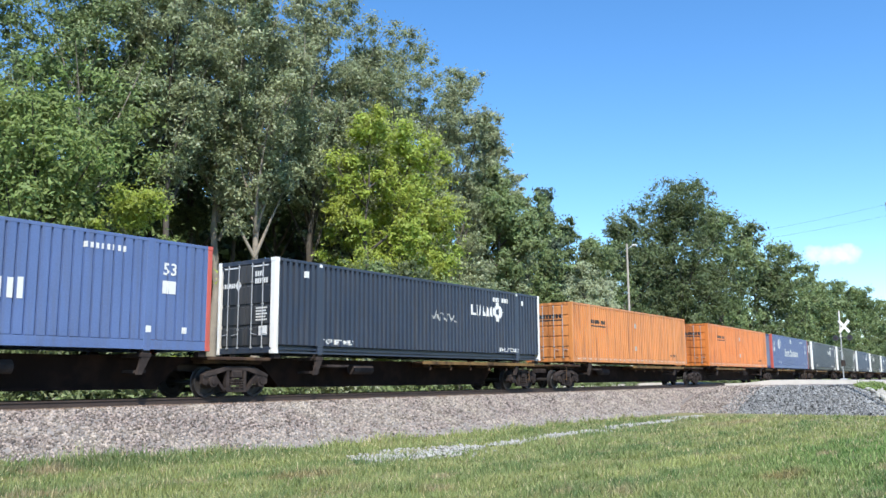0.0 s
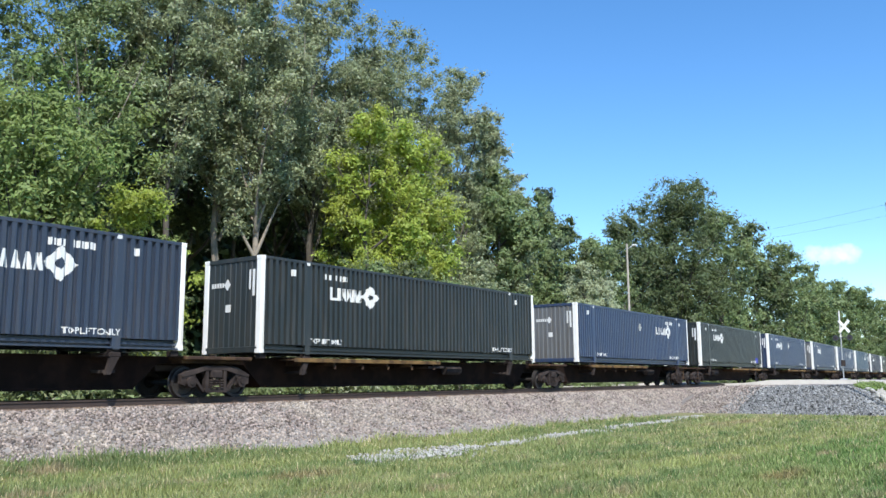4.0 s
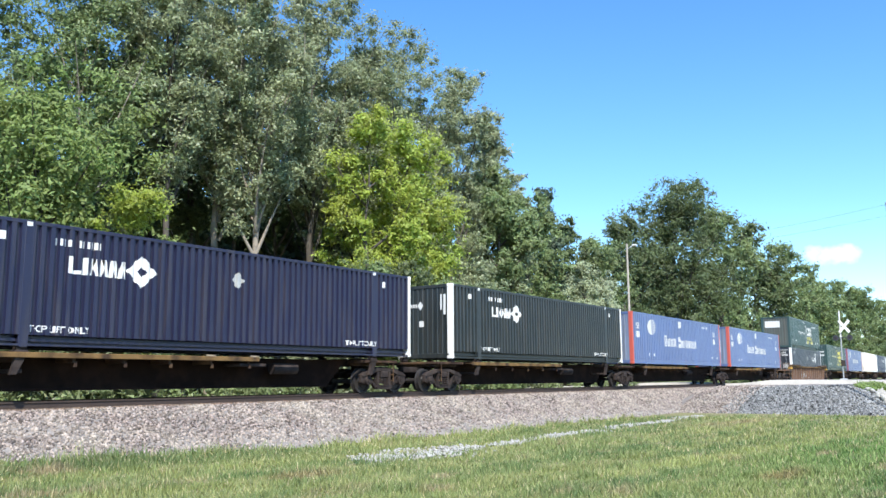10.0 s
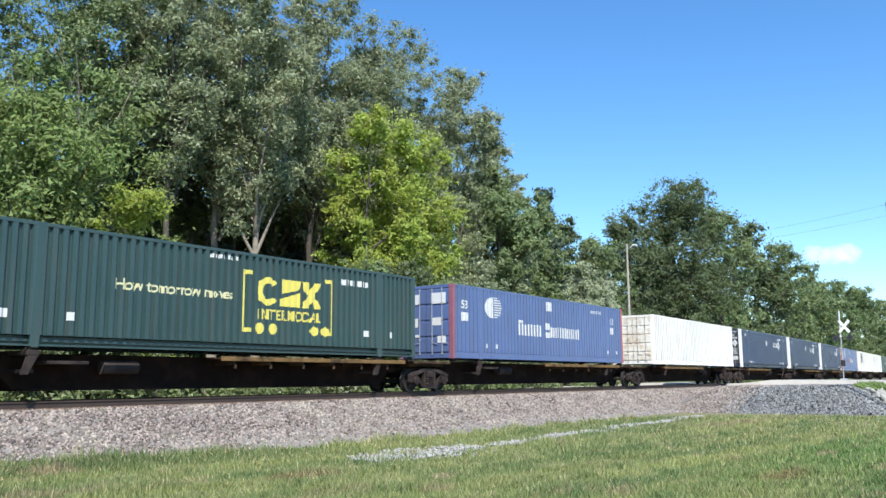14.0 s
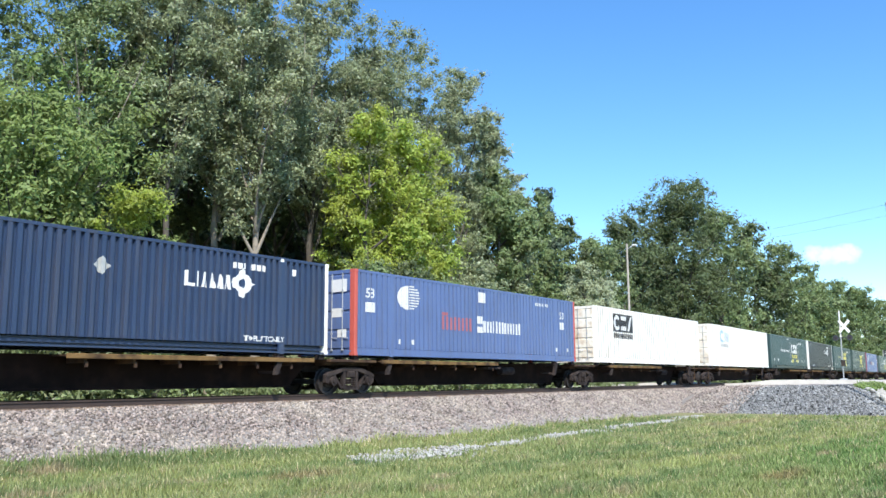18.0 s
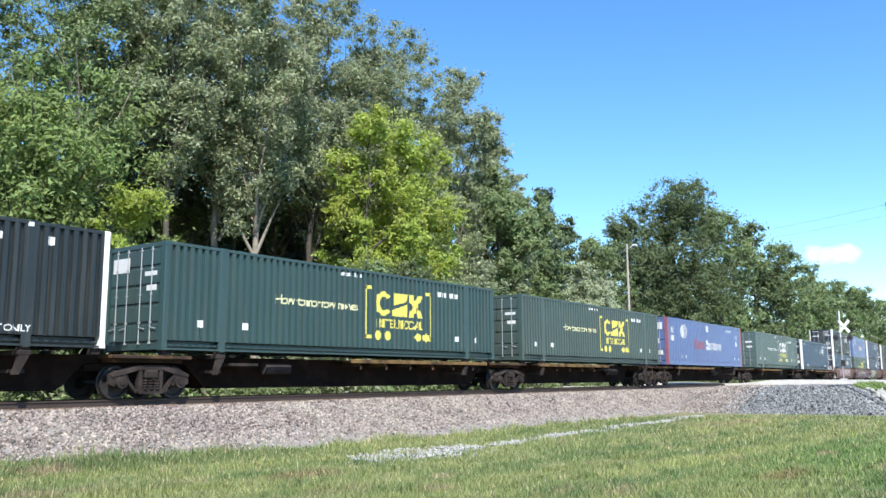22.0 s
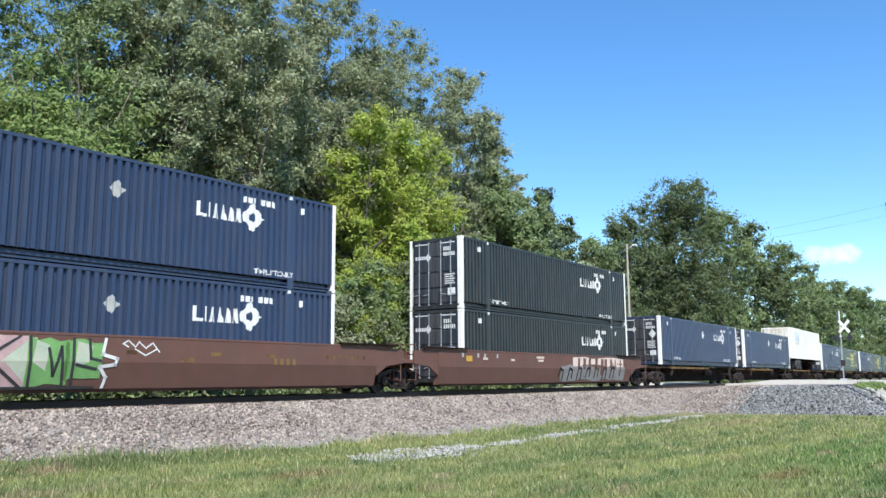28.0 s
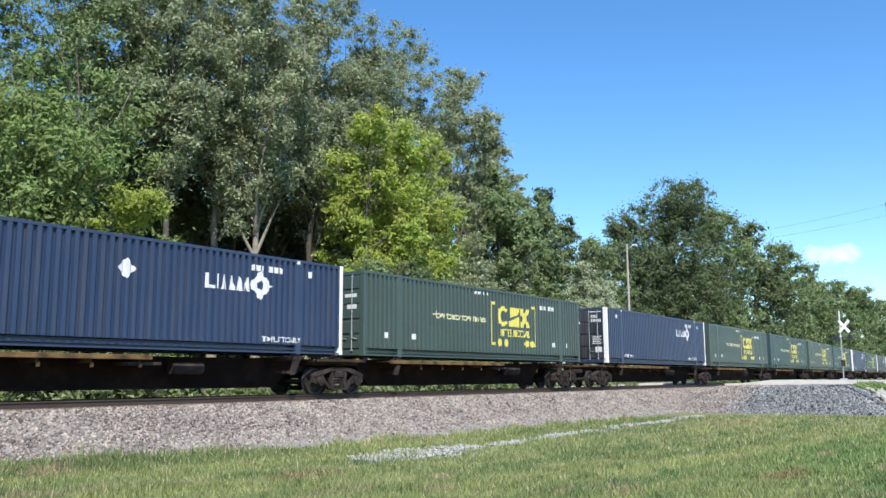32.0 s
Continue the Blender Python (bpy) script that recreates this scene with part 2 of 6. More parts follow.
def grass_blade_material():
    """Lush and yellow green in long mown drifts, with dry straw blades and bare straw patches."""
    m = bpy.data.materials.new("mown_grass")
    m.use_nodes = True
    n, l = m.node_tree.nodes, m.node_tree.links
    b = n["Principled BSDF"]
    b.inputs["Roughness"].default_value = 0.7
    tc, geo = n.new("ShaderNodeTexCoord"), n.new("ShaderNodeNewGeometry")
    def field(scale, turn, detail, lo, hi):
        mp = n.new("ShaderNodeMapping")
        mp.inputs["Scale"].default_value, mp.inputs["Rotation"].default_value = scale, (0, 0, radians(turn))
        nz = n.new("ShaderNodeTexNoise")
        nz.inputs["Scale"].default_value, nz.inputs["Detail"].default_value = 1.0, detail
        mr = n.new("ShaderNodeMapRange")
        mr.inputs["From Min"].default_value, mr.inputs["From Max"].default_value = lo, hi
        l.new(tc.outputs["Object"], mp.inputs["Vector"])
        l.new(mp.outputs["Vector"], nz.inputs["Vector"])
        l.new(nz.outputs["Fac"], mr.inputs["Value"])
        return mr.outputs[0]
    def blend(fac, a, bb):
        mx = n.new("ShaderNodeMix")
        mx.data_type = "RGBA"
        l.new(fac, mx.inputs["Factor"])
        for socket, c in (("A", a), ("B", bb)):
            if isinstance(c, tuple):
                mx.inputs[socket].default_value = (*c, 1)
            else:
                l.new(c, mx.inputs[socket])
        return mx.outputs["Result"]
    def patch(cx, cy, rx, ry, full=0.55):
        """A ragged oval of its own growth, full in its middle."""
        mp = n.new("ShaderNodeMapping")
        mp.vector_type = "TEXTURE"
        mp.inputs["Location"].default_value, mp.inputs["Scale"].default_value, mp.inputs["Rotation"].default_value = (cx, cy, -1.2), (rx, ry, 3.0), (0, 0, radians(-4))
        nz, jit, le, mr = n.new("ShaderNodeTexNoise"), n.new("ShaderNodeVectorMath"), n.new("ShaderNodeVectorMath"), n.new("ShaderNodeMapRange")
        nz.inputs["Scale"].default_value, nz.inputs["Detail"].default_value = 2.2, 5
        jit.operation, le.operation = "MULTIPLY_ADD", "LENGTH"
        jit.inputs[1].default_value = (0.9, 0.9, 0.0)
        l.new(tc.outputs["Object"], mp.inputs["Vector"])
        l.new(mp.outputs["Vector"], nz.inputs["Vector"])
        l.new(nz.outputs["Color"], jit.inputs[0])
        l.new(mp.outputs["Vector"], jit.inputs[2])
        off = n.new("ShaderNodeVectorMath")
        off.operation = "SUBTRACT"
        off.inputs[1].default_value = (0.45, 0.45, 0.0)
        l.new(jit.outputs["Vector"], off.inputs[0])
        l.new(off.outputs["Vector"], le.inputs[0])
        mr.inputs["From Min"].default_value, mr.inputs["From Max"].default_value = 1.0, full
        l.new(le.outputs["Value"], mr.inputs["Value"])
        return mr.outputs[0]
    c = blend(field((0.10, 0.80, 0.5), -4.5, 4, 0.38, 0.60), (0.150, 0.240, 0.080), (0.320, 0.360, 0.120))
    c = blend(field((0.9, 1.6, 1.0), -20, 5, 0.46, 0.70), c, (0.400, 0.420, 0.165))
    c = blend(patch(26.0, 3.6, 15.0, 3.0, 0.3), c, (0.190, 0.310, 0.085))
    c = blend(patch(16.0, 1.6, 6.0, 2.2, 0.3), c, (0.130, 0.240, 0.070))
    c = blend(patch(20.0, 6.4, 10.0, 0.55, 0.2), c, (0.400, 0.440, 0.150))
    c = blend(patch(9.0, 14.6, 9.0, 1.3, 0.3), c, (0.165, 0.225, 0.075))
    c = blend(field((0.45, 1.1, 0.7), 15, 6, 0.60, 0.70), c, (0.42, 0.34, 0.19))
    c = blend(patch(33.5, 10.9, 6.0, 0.9, 0.2), c, (0.400, 0.330, 0.170))
    c = blend(patch(15.9, 4.4, 1.5, 0.4, 0.2), c, (0.330, 0.265, 0.110))
    c = blend(patch(10.8, 11.0, 1.2, 0.6, 0.2), c, (0.330, 0.270, 0.130))
    dry = n.new("ShaderNodeMapRange")
    dry.inputs["From Min"].default_value, dry.inputs["From Max"].default_value = 0.88, 0.98
    l.new(geo.outputs["Random Per Island"], dry.inputs["Value"])
    c = blend(dry.outputs[0], c, (0.50, 0.42, 0.24))
    hsv = n.new("ShaderNodeHueSaturation")
    val = n.new("ShaderNodeMapRange")
    val.inputs["To Min"].default_value, val.inputs["To Max"].default_value = 0.60, 1.16
    l.new(geo.outputs["Random Per Island"], val.inputs["Value"])
    l.new(val.outputs[0], hsv.inputs["Value"])
    l.new(c, hsv.inputs["Color"])
    l.new(hsv.outputs["Color"], b.inputs["Base Color"])
    tr, mx = n.new("ShaderNodeBsdfTranslucent"), n.new("ShaderNodeMixShader")
    l.new(hsv.outputs["Color"], tr.inputs["Color"])
    mx.inputs["Fac"].default_value = 0.3
    l.new(b.outputs[0], mx.inputs[1])
    l.new(tr.outputs[0], mx.inputs[2])
    l.new(mx.outputs[0], n["Material Output"].inputs["Surface"])
    return m
MAT["grass"] = grass_blade_material()
MAT["dark_glass"] = mat("dark_signal_lens", (0.03, 0.02, 0.02), 0.2, 0, 0.1, 6, 60)
MAT["black_metal"] = mat("black_metal", (0.025, 0.025, 0.027), 0.5, 0, 0.2, 6, 60)

# ---- mesh builder ----
class Build:
    def __init__(self):
        self.v, self.f = [], []

    def poly(self, pts):
        i = len(self.v)
        self.v.extend(pts)
        self.f.append(tuple(range(i, i + len(pts))))
        return self

    def box(self, x0, x1, y0, y1, z0, z1, bevel=0.0):
        i = len(self.v)
        if bevel <= 0:
            self.v.extend([(x, y, z) for z in (z0, z1) for x, y in ((x0, y0), (x1, y0), (x1, y1), (x0, y1))])
            for a in ((3, 2, 1, 0), (4, 5, 6, 7), (0, 1, 5, 4), (1, 2, 6, 5), (2, 3, 7, 6), (3, 0, 4, 7)):
                self.f.append(tuple(i + k for k in a))
            return self
        c = bevel
        ring = [(x0 + c, y0), (x1 - c, y0), (x1, y0 + c), (x1, y1 - c), (x1 - c, y1), (x0 + c, y1), (x0, y1 - c), (x0, y0 + c)]
        inner = [(min(max(x, x0 + c), x1 - c), min(max(y, y0 + c), y1 - c)) for x, y in ring]
        for z, rr in ((z0, inner), (z0 + c, ring), (z1 - c, ring), (z1, inner)):
            self.v.extend([(x, y, z) for x, y in rr])
        for k in range(3):
            for j in range(8):
                a, b = i + 8 * k + j, i + 8 * k + (j + 1) % 8
                self.f.append((a, b, b + 8, a + 8))
        self.f.append(tuple(i + j for j in reversed(range(8))))
        self.f.append(tuple(i + 24 + j for j in range(8)))
        return self

    def prism(self, outline, y0, y1):
        """outline: (x, z) points, extruded across the track."""
        n, i = len(outline), len(self.v)
        self.v.extend([(x, y0, z) for x, z in outline])
        self.v.extend([(x, y1, z) for x, z in outline])
        self.f.append(tuple(i + k for k in range(n)))
        self.f.append(tuple(i + n + k for k in reversed(range(n))))
        for k in range(n):
            j = (k + 1) % n
            self.f.append((i + k, i + n + k, i + n + j, i + j))
        return self

    def beam(self, outline, x0, x1):
        """outline: (y, z) points, extruded along the track."""
        n, i = len(outline), len(self.v)
        self.v.extend([(x0, y, z) for y, z in outline])
        self.v.extend([(x1, y, z) for y, z in outline])
        self.f.append(tuple(i + k for k in range(n)))
        self.f.append(tuple(i + n + k for k in reversed(range(n))))
        for k in range(n):
            j = (k + 1) % n
            self.f.append((i + k, i + n + k, i + n + j, i + j))
        return self

    def tube(self, p0, p1, r0, r1=None, n=8, caps=True):
        r1 = r0 if r1 is None else r1
        p0, p1 = Vector(p0), Vector(p1)
        d = (p1 - p0).normalized()
        a = d.orthogonal().normalized()
        b = d.cross(a)
        i = len(self.v)
        for p, r in ((p0, r0), (p1, r1)):
            for k in range(n):
                t = 2 * math.pi * k / n
                self.v.append(tuple(p + a * (r * math.cos(t)) + b * (r * math.sin(t))))
        for k in range(n):
            j = (k + 1) % n
            self.f.append((i + k, i + j, i + n + j, i + n + k))
        if caps:
            self.f.append(tuple(i + k for k in reversed(range(n))))
            self.f.append(tuple(i + n + k for k in range(n)))
        return self

    def lathe(self, centre, profile, n=20):
        """profile: (y, r) points turned round the axle direction y."""
        cx, cy, cz = centre
        i, m = len(self.v), len(profile)
        for k in range(n):
            t = 2 * math.pi * k / n
            for y, r in profile:
                self.v.append((cx + r * math.cos(t), cy + y, cz + r * math.sin(t)))
        for k in range(n):
            j = (k + 1) % n
            for q in range(m - 1):
                self.f.append((i + k * m + q, i + k * m + q + 1, i + j * m + q + 1, i + j * m + q))
        return self

    def mesh(self, name, material, smooth=False):
        me = bpy.data.meshes.new(name)
        me.from_pydata(self.v, [], self.f)
        me.materials.append(material)
        bm = bmesh.new()
        bm.from_mesh(me)
        bmesh.ops.recalc_face_normals(bm, faces=bm.faces)
        bm.to_mesh(me)
        bm.free()
        if smooth:
            for p in me.polygons:
                p.use_smooth = True
        me.update()
        return me


def part(name, b, material, parent, label="", smooth=False):
    """Links a Build, or a ready mesh, as one mesh object under a thing or a part."""
    me = b if isinstance(b, bpy.types.Mesh) else b.mesh(name, material, smooth)
    ob = new(name, me)
    ob.parent = parent
    if label:
        ob["label"] = label
    return ob


def thing(name, m, label, category, group=""):
    ob = new(name)
    ob.matrix_basis = m
    return tagged(ob, label, category, group)


LETTERS = {}
def letters(body, size, material):
    """Flat raised lettering in the x, z plane, read from the camera's side of the track; origin at its left foot."""
    key = (body, size, material.name)
    if key not in LETTERS:
        cu = bpy.data.curves.new("lettering", "FONT")
        cu.body, cu.size, cu.resolution_u, cu.offset = body, size, 2, 0.022 * size
        ob = bpy.data.objects.new("lettering", cu)
        scene.collection.objects.link(ob)
        bpy.context.view_layer.update()
        me = bpy.data.meshes.new_from_object(ob.evaluated_get(bpy.context.evaluated_depsgraph_get()))
        bpy.data.objects.remove(ob)
        me.transform(Matrix.Rotation(radians(90), 4, "X"))
        me.materials.clear()
        me.materials.append(material)
        LETTERS[key] = me
    return LETTERS[key]


# ---- the line of the track ----
CURVE = 0.000789
TRACK_Y = 20.455
S0, S1 = -40.0, 110.0
def track(s):
    """Place on the track's centre line, and its heading, s metres along it."""
    c = min(max(s, S0), S1)
    a = CURVE * c
    x, y = math.sin(a) / CURVE, TRACK_Y + (1 - math.cos(a)) / CURVE
    return x + (s - c) * math.cos(a), y + (s - c) * math.sin(a), a
def on_track(s, z=0.0):
    x, y, a = track(s)
    return pose(x, y, z, 0, 0, math.degrees(a))


MOVERS = []          # (thing, place along the track at the start, height)
SPEED = 24.258
def moving(ob, s, z=0.0):
    ob.matrix_basis = on_track(s, z)
    MOVERS.append((ob, s, z))
    return ob
def motions():
    for ob, s, z in MOVERS:
        walk(ob, [(float(t), on_track(s - SPEED * t, z)) for t in range(33)])

# ---- ground, track and road ----
def smooth01(a, b, x):
    t = min(max((x - a) / (b - a), 0.0), 1.0)
    return t * t * (3 - 2 * t)
def grass_z(x, y):
    z = -1.28 + 0.22 * (1 - smooth01(8, 17, x)) * smooth01(8, 16, y)
    z += 0.03 * noise.noise(Vector((x * 0.3, y * 0.3, 0)))
    return z
def ground_z(x, y):
    """Height of the one sheet of ground."""
    tr = TRACK_Y + CURVE / 2 * min(max(x, S0), S1) ** 2 + (CURVE * 110 * (x - 110) if x > 110 else 0) + (CURVE * -40 * (x + 40) if x < -40 else 0)
    d = y - tr
    if d < 0:
        return grass_z(x, y)
    return -1.28 + smooth01(0, 3, d) * 0.55 + smooth01(6, 60, d) * 0.8
def ground():
    xs = np.concatenate([np.linspace(-2500, -60, 14), np.linspace(-50, 130, 121), np.linspace(145, 3500, 22)])
    ys = np.concatenate([np.linspace(-2500, -25, 12), np.linspace(-20, 60, 81), np.linspace(75, 3000, 16)])
    v = [(x, y, ground_z(x, y)) for y in ys for x in xs]
    n = len(xs)
    f = [(j * n + i, j * n + i + 1, (j + 1) * n + i + 1, (j + 1) * n + i) for j in range(len(ys) - 1) for i in range(n - 1)]
    me = bpy.data.meshes.new("ground")
    me.from_pydata(v, [], f)
    me.materials.append(MAT["soil"])
    me.polygons.foreach_set("use_smooth", [True] * len(f))
    return tagged(new("ground", me), "uneven mown grass ground, green with dry patches", "grass", kind="structure")
ground()

STATIONS = [-900, -600, -400, -250, -150, -100, -70] + [-50 + 5 * i for i in range(37)] + [150, 180, 220, 280, 360, 500, 700, 950, 1100]
def sweep(outline, stations, wob=0.0):
    """outline: (across, z) points from near to far, carried along the track."""
    v, f, n = [], [], len(outline)
    for s in stations:
        x, y, a = track(s)
        for q, (d, z) in enumerate(outline):
            w = wob * noise.noise(Vector((s * 0.45, q * 3.1, 0)))
            v.append((x - (d + w) * math.sin(a), y + (d + w) * math.cos(a), z + 0.3 * w))
    for k in range(len(stations) - 1):
        for q in range(n - 1):
            f.append((k * n + q, (k + 1) * n + q, (k + 1) * n + q + 1, k * n + q + 1))
    return v, f
def swept(name, outline, stations, material, label, category, wob=0.0, smooth=True):
    v, f = sweep(outline, stations, wob)
    me = bpy.data.meshes.new(name)
    me.from_pydata(v, [], f)
    me.materials.append(material)
    me.polygons.foreach_set("use_smooth", [smooth] * len(f))
    return tagged(new(name, me), label, category, kind="structure")
FINE = [-900, -600, -400, -250, -150, -100, -70, -50, -30, -15] + [-5 + 0.5 * i for i in range(180)] + [90 + 4 * i for i in range(12)] + [150, 180, 220, 280, 360, 500, 700, 950, 1100]
swept("ballast_bed", [(-4.9, -1.55), (-4.35, -1.24), (-3.2, -0.78), (-2.05, -0.30), (-1.75, -0.21), (-0.8, -0.20), (0, -0.20), (0.8, -0.20), (1.75, -0.19), (2.6, -0.17), (4.4, -0.15), (6.2, -0.12), (6.9, -0.3), (7.6, -1.2)], FINE, MAT["ballast"],
      "pinkish grey crushed-stone ballast bed under the track", "ballast", 0.10)

def rails():
    head = [(-0.07, -0.178), (-0.07, -0.165), (-0.012, -0.150), (-0.010, -0.045), (-0.036, -0.036), (-0.036, -0.004), (-0.028, 0.0), (0.028, 0.0), (0.036, -0.004), (0.036, -0.036), (0.010, -0.045), (0.012, -0.150), (0.07, -0.165), (0.07, -0.178)]
    for side in (-0.755, 0.755):
        ob = swept("rail", [(side + d, z) for d, z in head], STATIONS, MAT["rail"], "rust-brown steel rail on wooden sleepers", "rail", smooth=False)
        top = swept("rail_head", [(side + d, z) for d, z in ((-0.024, 0.001), (0.024, 0.001))], STATIONS, MAT["railtop"], "bright worn rail head", "rail")
        del top["category"]
        del top["kind"]
        top.parent = ob
rails()

def far_ties():
    b = Build()
    s = 96.0
    while s < 230:
        x, y, a = track(s)
        m = on_track(s, -0.29)
        i = len(b.v)
        b.box(-0.115, 0.115, -1.3, 1.3, -0.08, 0.11)
        b.v[i:] = [tuple(m @ Vector(p)) for p in b.v[i:]]
        s += 0.52
    tagged(new("distant_sleepers", b.mesh("distant_sleepers", MAT["tie"])), "row of weathered wooden railway sleepers in ballast", "sleepers", kind="stuff")
far_ties()

def loose_stones(name, count, place, size, material, label, seed, category="gravel"):
    """Many small angular stones in one mesh."""
    rg = np.random.RandomState(seed)
    base = np.array([(1, 0, 0), (-1, 0, 0), (0, 1, 0), (0, -1, 0), (0, 0, 1), (0, 0, -1)], float)
    tri = np.array([(0, 2, 4), (2, 1, 4), (1, 3, 4), (3, 0, 4), (2, 0, 5), (1, 2, 5), (3, 1, 5), (0, 3, 5)])
    pts = np.array([place(rg) for _ in range(count)])
    r = size[0] + (size[1] - size[0]) * rg.rand(count) ** 1.6
    sc = r[:, None] * (0.65 + 0.6 * rg.rand(count, 3))
    q = rg.normal(size=(count, 4))
    q /= np.linalg.norm(q, axis=1)[:, None]
    w, x, y, z = q.T
    rot = np.stack([1 - 2 * (y * y + z * z), 2 * (x * y - w * z), 2 * (x * z + w * y), 2 * (x * y + w * z), 1 - 2 * (x * x + z * z), 2 * (y * z - w * x), 2 * (x * z - w * y), 2 * (y * z + w * x), 1 - 2 * (x * x + y * y)], 1).reshape(-1, 3, 3)
    local = base[None] * sc[:, None] * (0.75 + 0.5 * rg.rand(count, 6, 1))
    v = np.einsum("nij,nkj->nki", rot, local) + pts[:, None]
    f = tri[None] + 6 * np.arange(count)[:, None, None]
    return tagged(raw_mesh(name, v.reshape(-1, 3), f.reshape(-1, 3), material), label, category, kind="stuff")
def raw_mesh(name, v, f, material, smooth=False, link=True):
    me = bpy.data.meshes.new(name)
    k = f.shape[1]
    me.vertices.add(len(v))
    me.vertices.foreach_set("co", np.asarray(v, np.float32).ravel())
    me.loops.add(f.size)
    me.loops.foreach_set("vertex_index", np.asarray(f, np.int32).ravel())
    me.polygons.add(len(f))
    me.polygons.foreach_set("loop_start", np.arange(0, f.size, k, dtype=np.int32))
    me.polygons.foreach_set("loop_total", np.full(len(f), k, np.int32))
    me.update(calc_edges=True)
    me.materials.append(material)
    return new(name, me) if link else me

def shoulder(rg):
    s = 4 + 66 * rg.rand() ** 1.5
    d = -4.0 + 2.55 * rg.rand() ** 0.9 if rg.rand() < 0.9 else -4.6 + 0.7 * rg.rand()
    if d < -2.05:
        z = -0.30 + (d + 2.05) * 0.415
    else:
        z = min(-0.21, -0.30 + (d + 2.05) * 0.3)
    x, y, a = track(s)
    return x - d * math.sin(a), y + d * math.cos(a), z + 0.01
loose_stones("ballast_stones", 46000, shoulder, (0.022, 0.062), MAT["stone"], "loose pinkish grey ballast stones on the track shoulder", 3, "ballast")
def by_the_rail(rg):
    s, d = 3 + 60 * rg.rand() ** 1.4, -1.62 + 0.72 * rg.rand()
    x, y, a = track(s)
    return x - d * math.sin(a), y + d * math.cos(a), -0.195
loose_stones("rusty_stones", 5000, by_the_rail, (0.03, 0.06), MAT["rusty_stone"], "rust-dusted ballast stones beside the rail", 4, "ballast")
def in_strip(rg):
    x = 13.4 + 25 * rg.rand() ** 1.7
    while x > 17.5 and math.sin(x * 0.83 + 1.0) + 0.8 * math.sin(x * 2.3) + 1.3 * rg.rand() < -0.2:
        x = 13.4 + 25 * rg.rand() ** 1.2
    y = 12.15 + 0.082 * (x - 13.4) + (0.14 + 0.40 * math.sin(min(math.pi, (x - 13.4) * 0.62)) if x < 18 else 0.17) * rg.normal() + 0.1 * math.sin(x * 0.9)
    return x, y, grass_z(x, y) + 0.01 + (0.06 if x < 18 else 0.03) * rg.rand()
loose_stones("white_stones", 3600, in_strip, (0.02, 0.065), MAT["limestone"], "strip of pale limestone rubble lying in the grass", 5)

# gravel apron that widens towards the road crossing
def apron_z(x, y):
    rise = min(smooth01(40.5, 48.5, x), smooth01(6.4, 10.4, y))
    return -1.50 + 1.42 * rise + 0.10 * noise.noise(Vector((x * 0.5, y * 0.5, 3)))
def apron():
    xs, ys = np.linspace(39, 64, 63), np.linspace(4.5, 18.0, 36)
    v = [(x, y, apron_z(x, y) - 0.4 * smooth01(16.5, 18.0, y)) for y in ys for x in xs]
    n = len(xs)
    f = [(j * n + i, j * n + i + 1, (j + 1) * n + i + 1, (j + 1) * n + i) for j in range(len(ys) - 1) for i in range(n - 1)]
    me = bpy.data.meshes.new("gravel_apron")
    me.from_pydata(v, [], f)
    me.materials.append(MAT["gravel"])
    me.materials.append(MAT["ballast"])
    me.polygons.foreach_set("material_index", [1 if v[q[0]][1] > 14.3 + 0.5 * math.sin(v[q[0]][0]) else 0 for q in f])
    me.polygons.foreach_set("use_smooth", [True] * len(f))
    tagged(new("gravel_apron", me), "blue-grey crushed gravel bank beside the road crossing", "gravel", kind="structure")
    def on_apron(rg):
        x, y = 40.2 + 12 * rg.rand() ** 1.4, 6.0 + 8.8 * rg.rand()
        return x, y, apron_z(x, y) + 0.02
    def on_apron_side(rg):
        x, y = 40.5 + 14 * rg.rand() ** 1.4, 14.0 + 3.4 * rg.rand()
        return x, y, apron_z(x, y) - 0.4 * smooth01(16.5, 18.0, y) + 0.02
    loose_stones("bank_stones", 6500, on_apron_side, (0.03, 0.075), MAT["stone"], "loose pinkish grey stones where ballast meets the bank", 10, "ballast")
    loose_stones("apron_stones", 14000, on_apron, (0.03, 0.075), MAT["bluestone"], "loose blue-grey gravel stones on the bank by the crossing", 8)
    def white_rock(rg):
        x, y = 50.5 + 1.2 * rg.normal() * 0.6, 8.6 + 0.28 * rg.normal()
        return x, y, apron_z(x, y) + 0.05 + 0.18 * rg.rand()
    loose_stones("white_boulders", 60, white_rock, (0.14, 0.34), MAT["limestone"], "heap of white limestone boulders on the gravel bank", 9, "boulders")
apron()

def crossing_road():
    b = Build()
    prof = [(-60, -1.2), (-10, -0.75), (4, 0.0), (12, 0.22), (18.0, 0.26), (20.2, 0.02), (24.0, 0.02), (27, 0.10), (34, -0.2), (80, -0.5)]
    x0, x1 = 63.0, 71.0
    v, f = [], []
    for y, z in prof:
        v += [(x0 - 0.4, y, z - 0.5), (x0, y, z), (x1, y, z), (x1 + 0.4, y, z - 0.5)]
    for k in range(len(prof) - 1):
        for q in range(3):
            f.append((k * 4 + q, k * 4 + q + 1, k * 4 + q + 5, k * 4 + q + 4))
    me = bpy.data.meshes.new("road")
    me.from_pydata(v, [], f)
    me.materials.append(MAT["concrete"])
    tagged(new("road", me), "pale concrete country road over the level crossing", "road", kind="structure")
crossing_road()

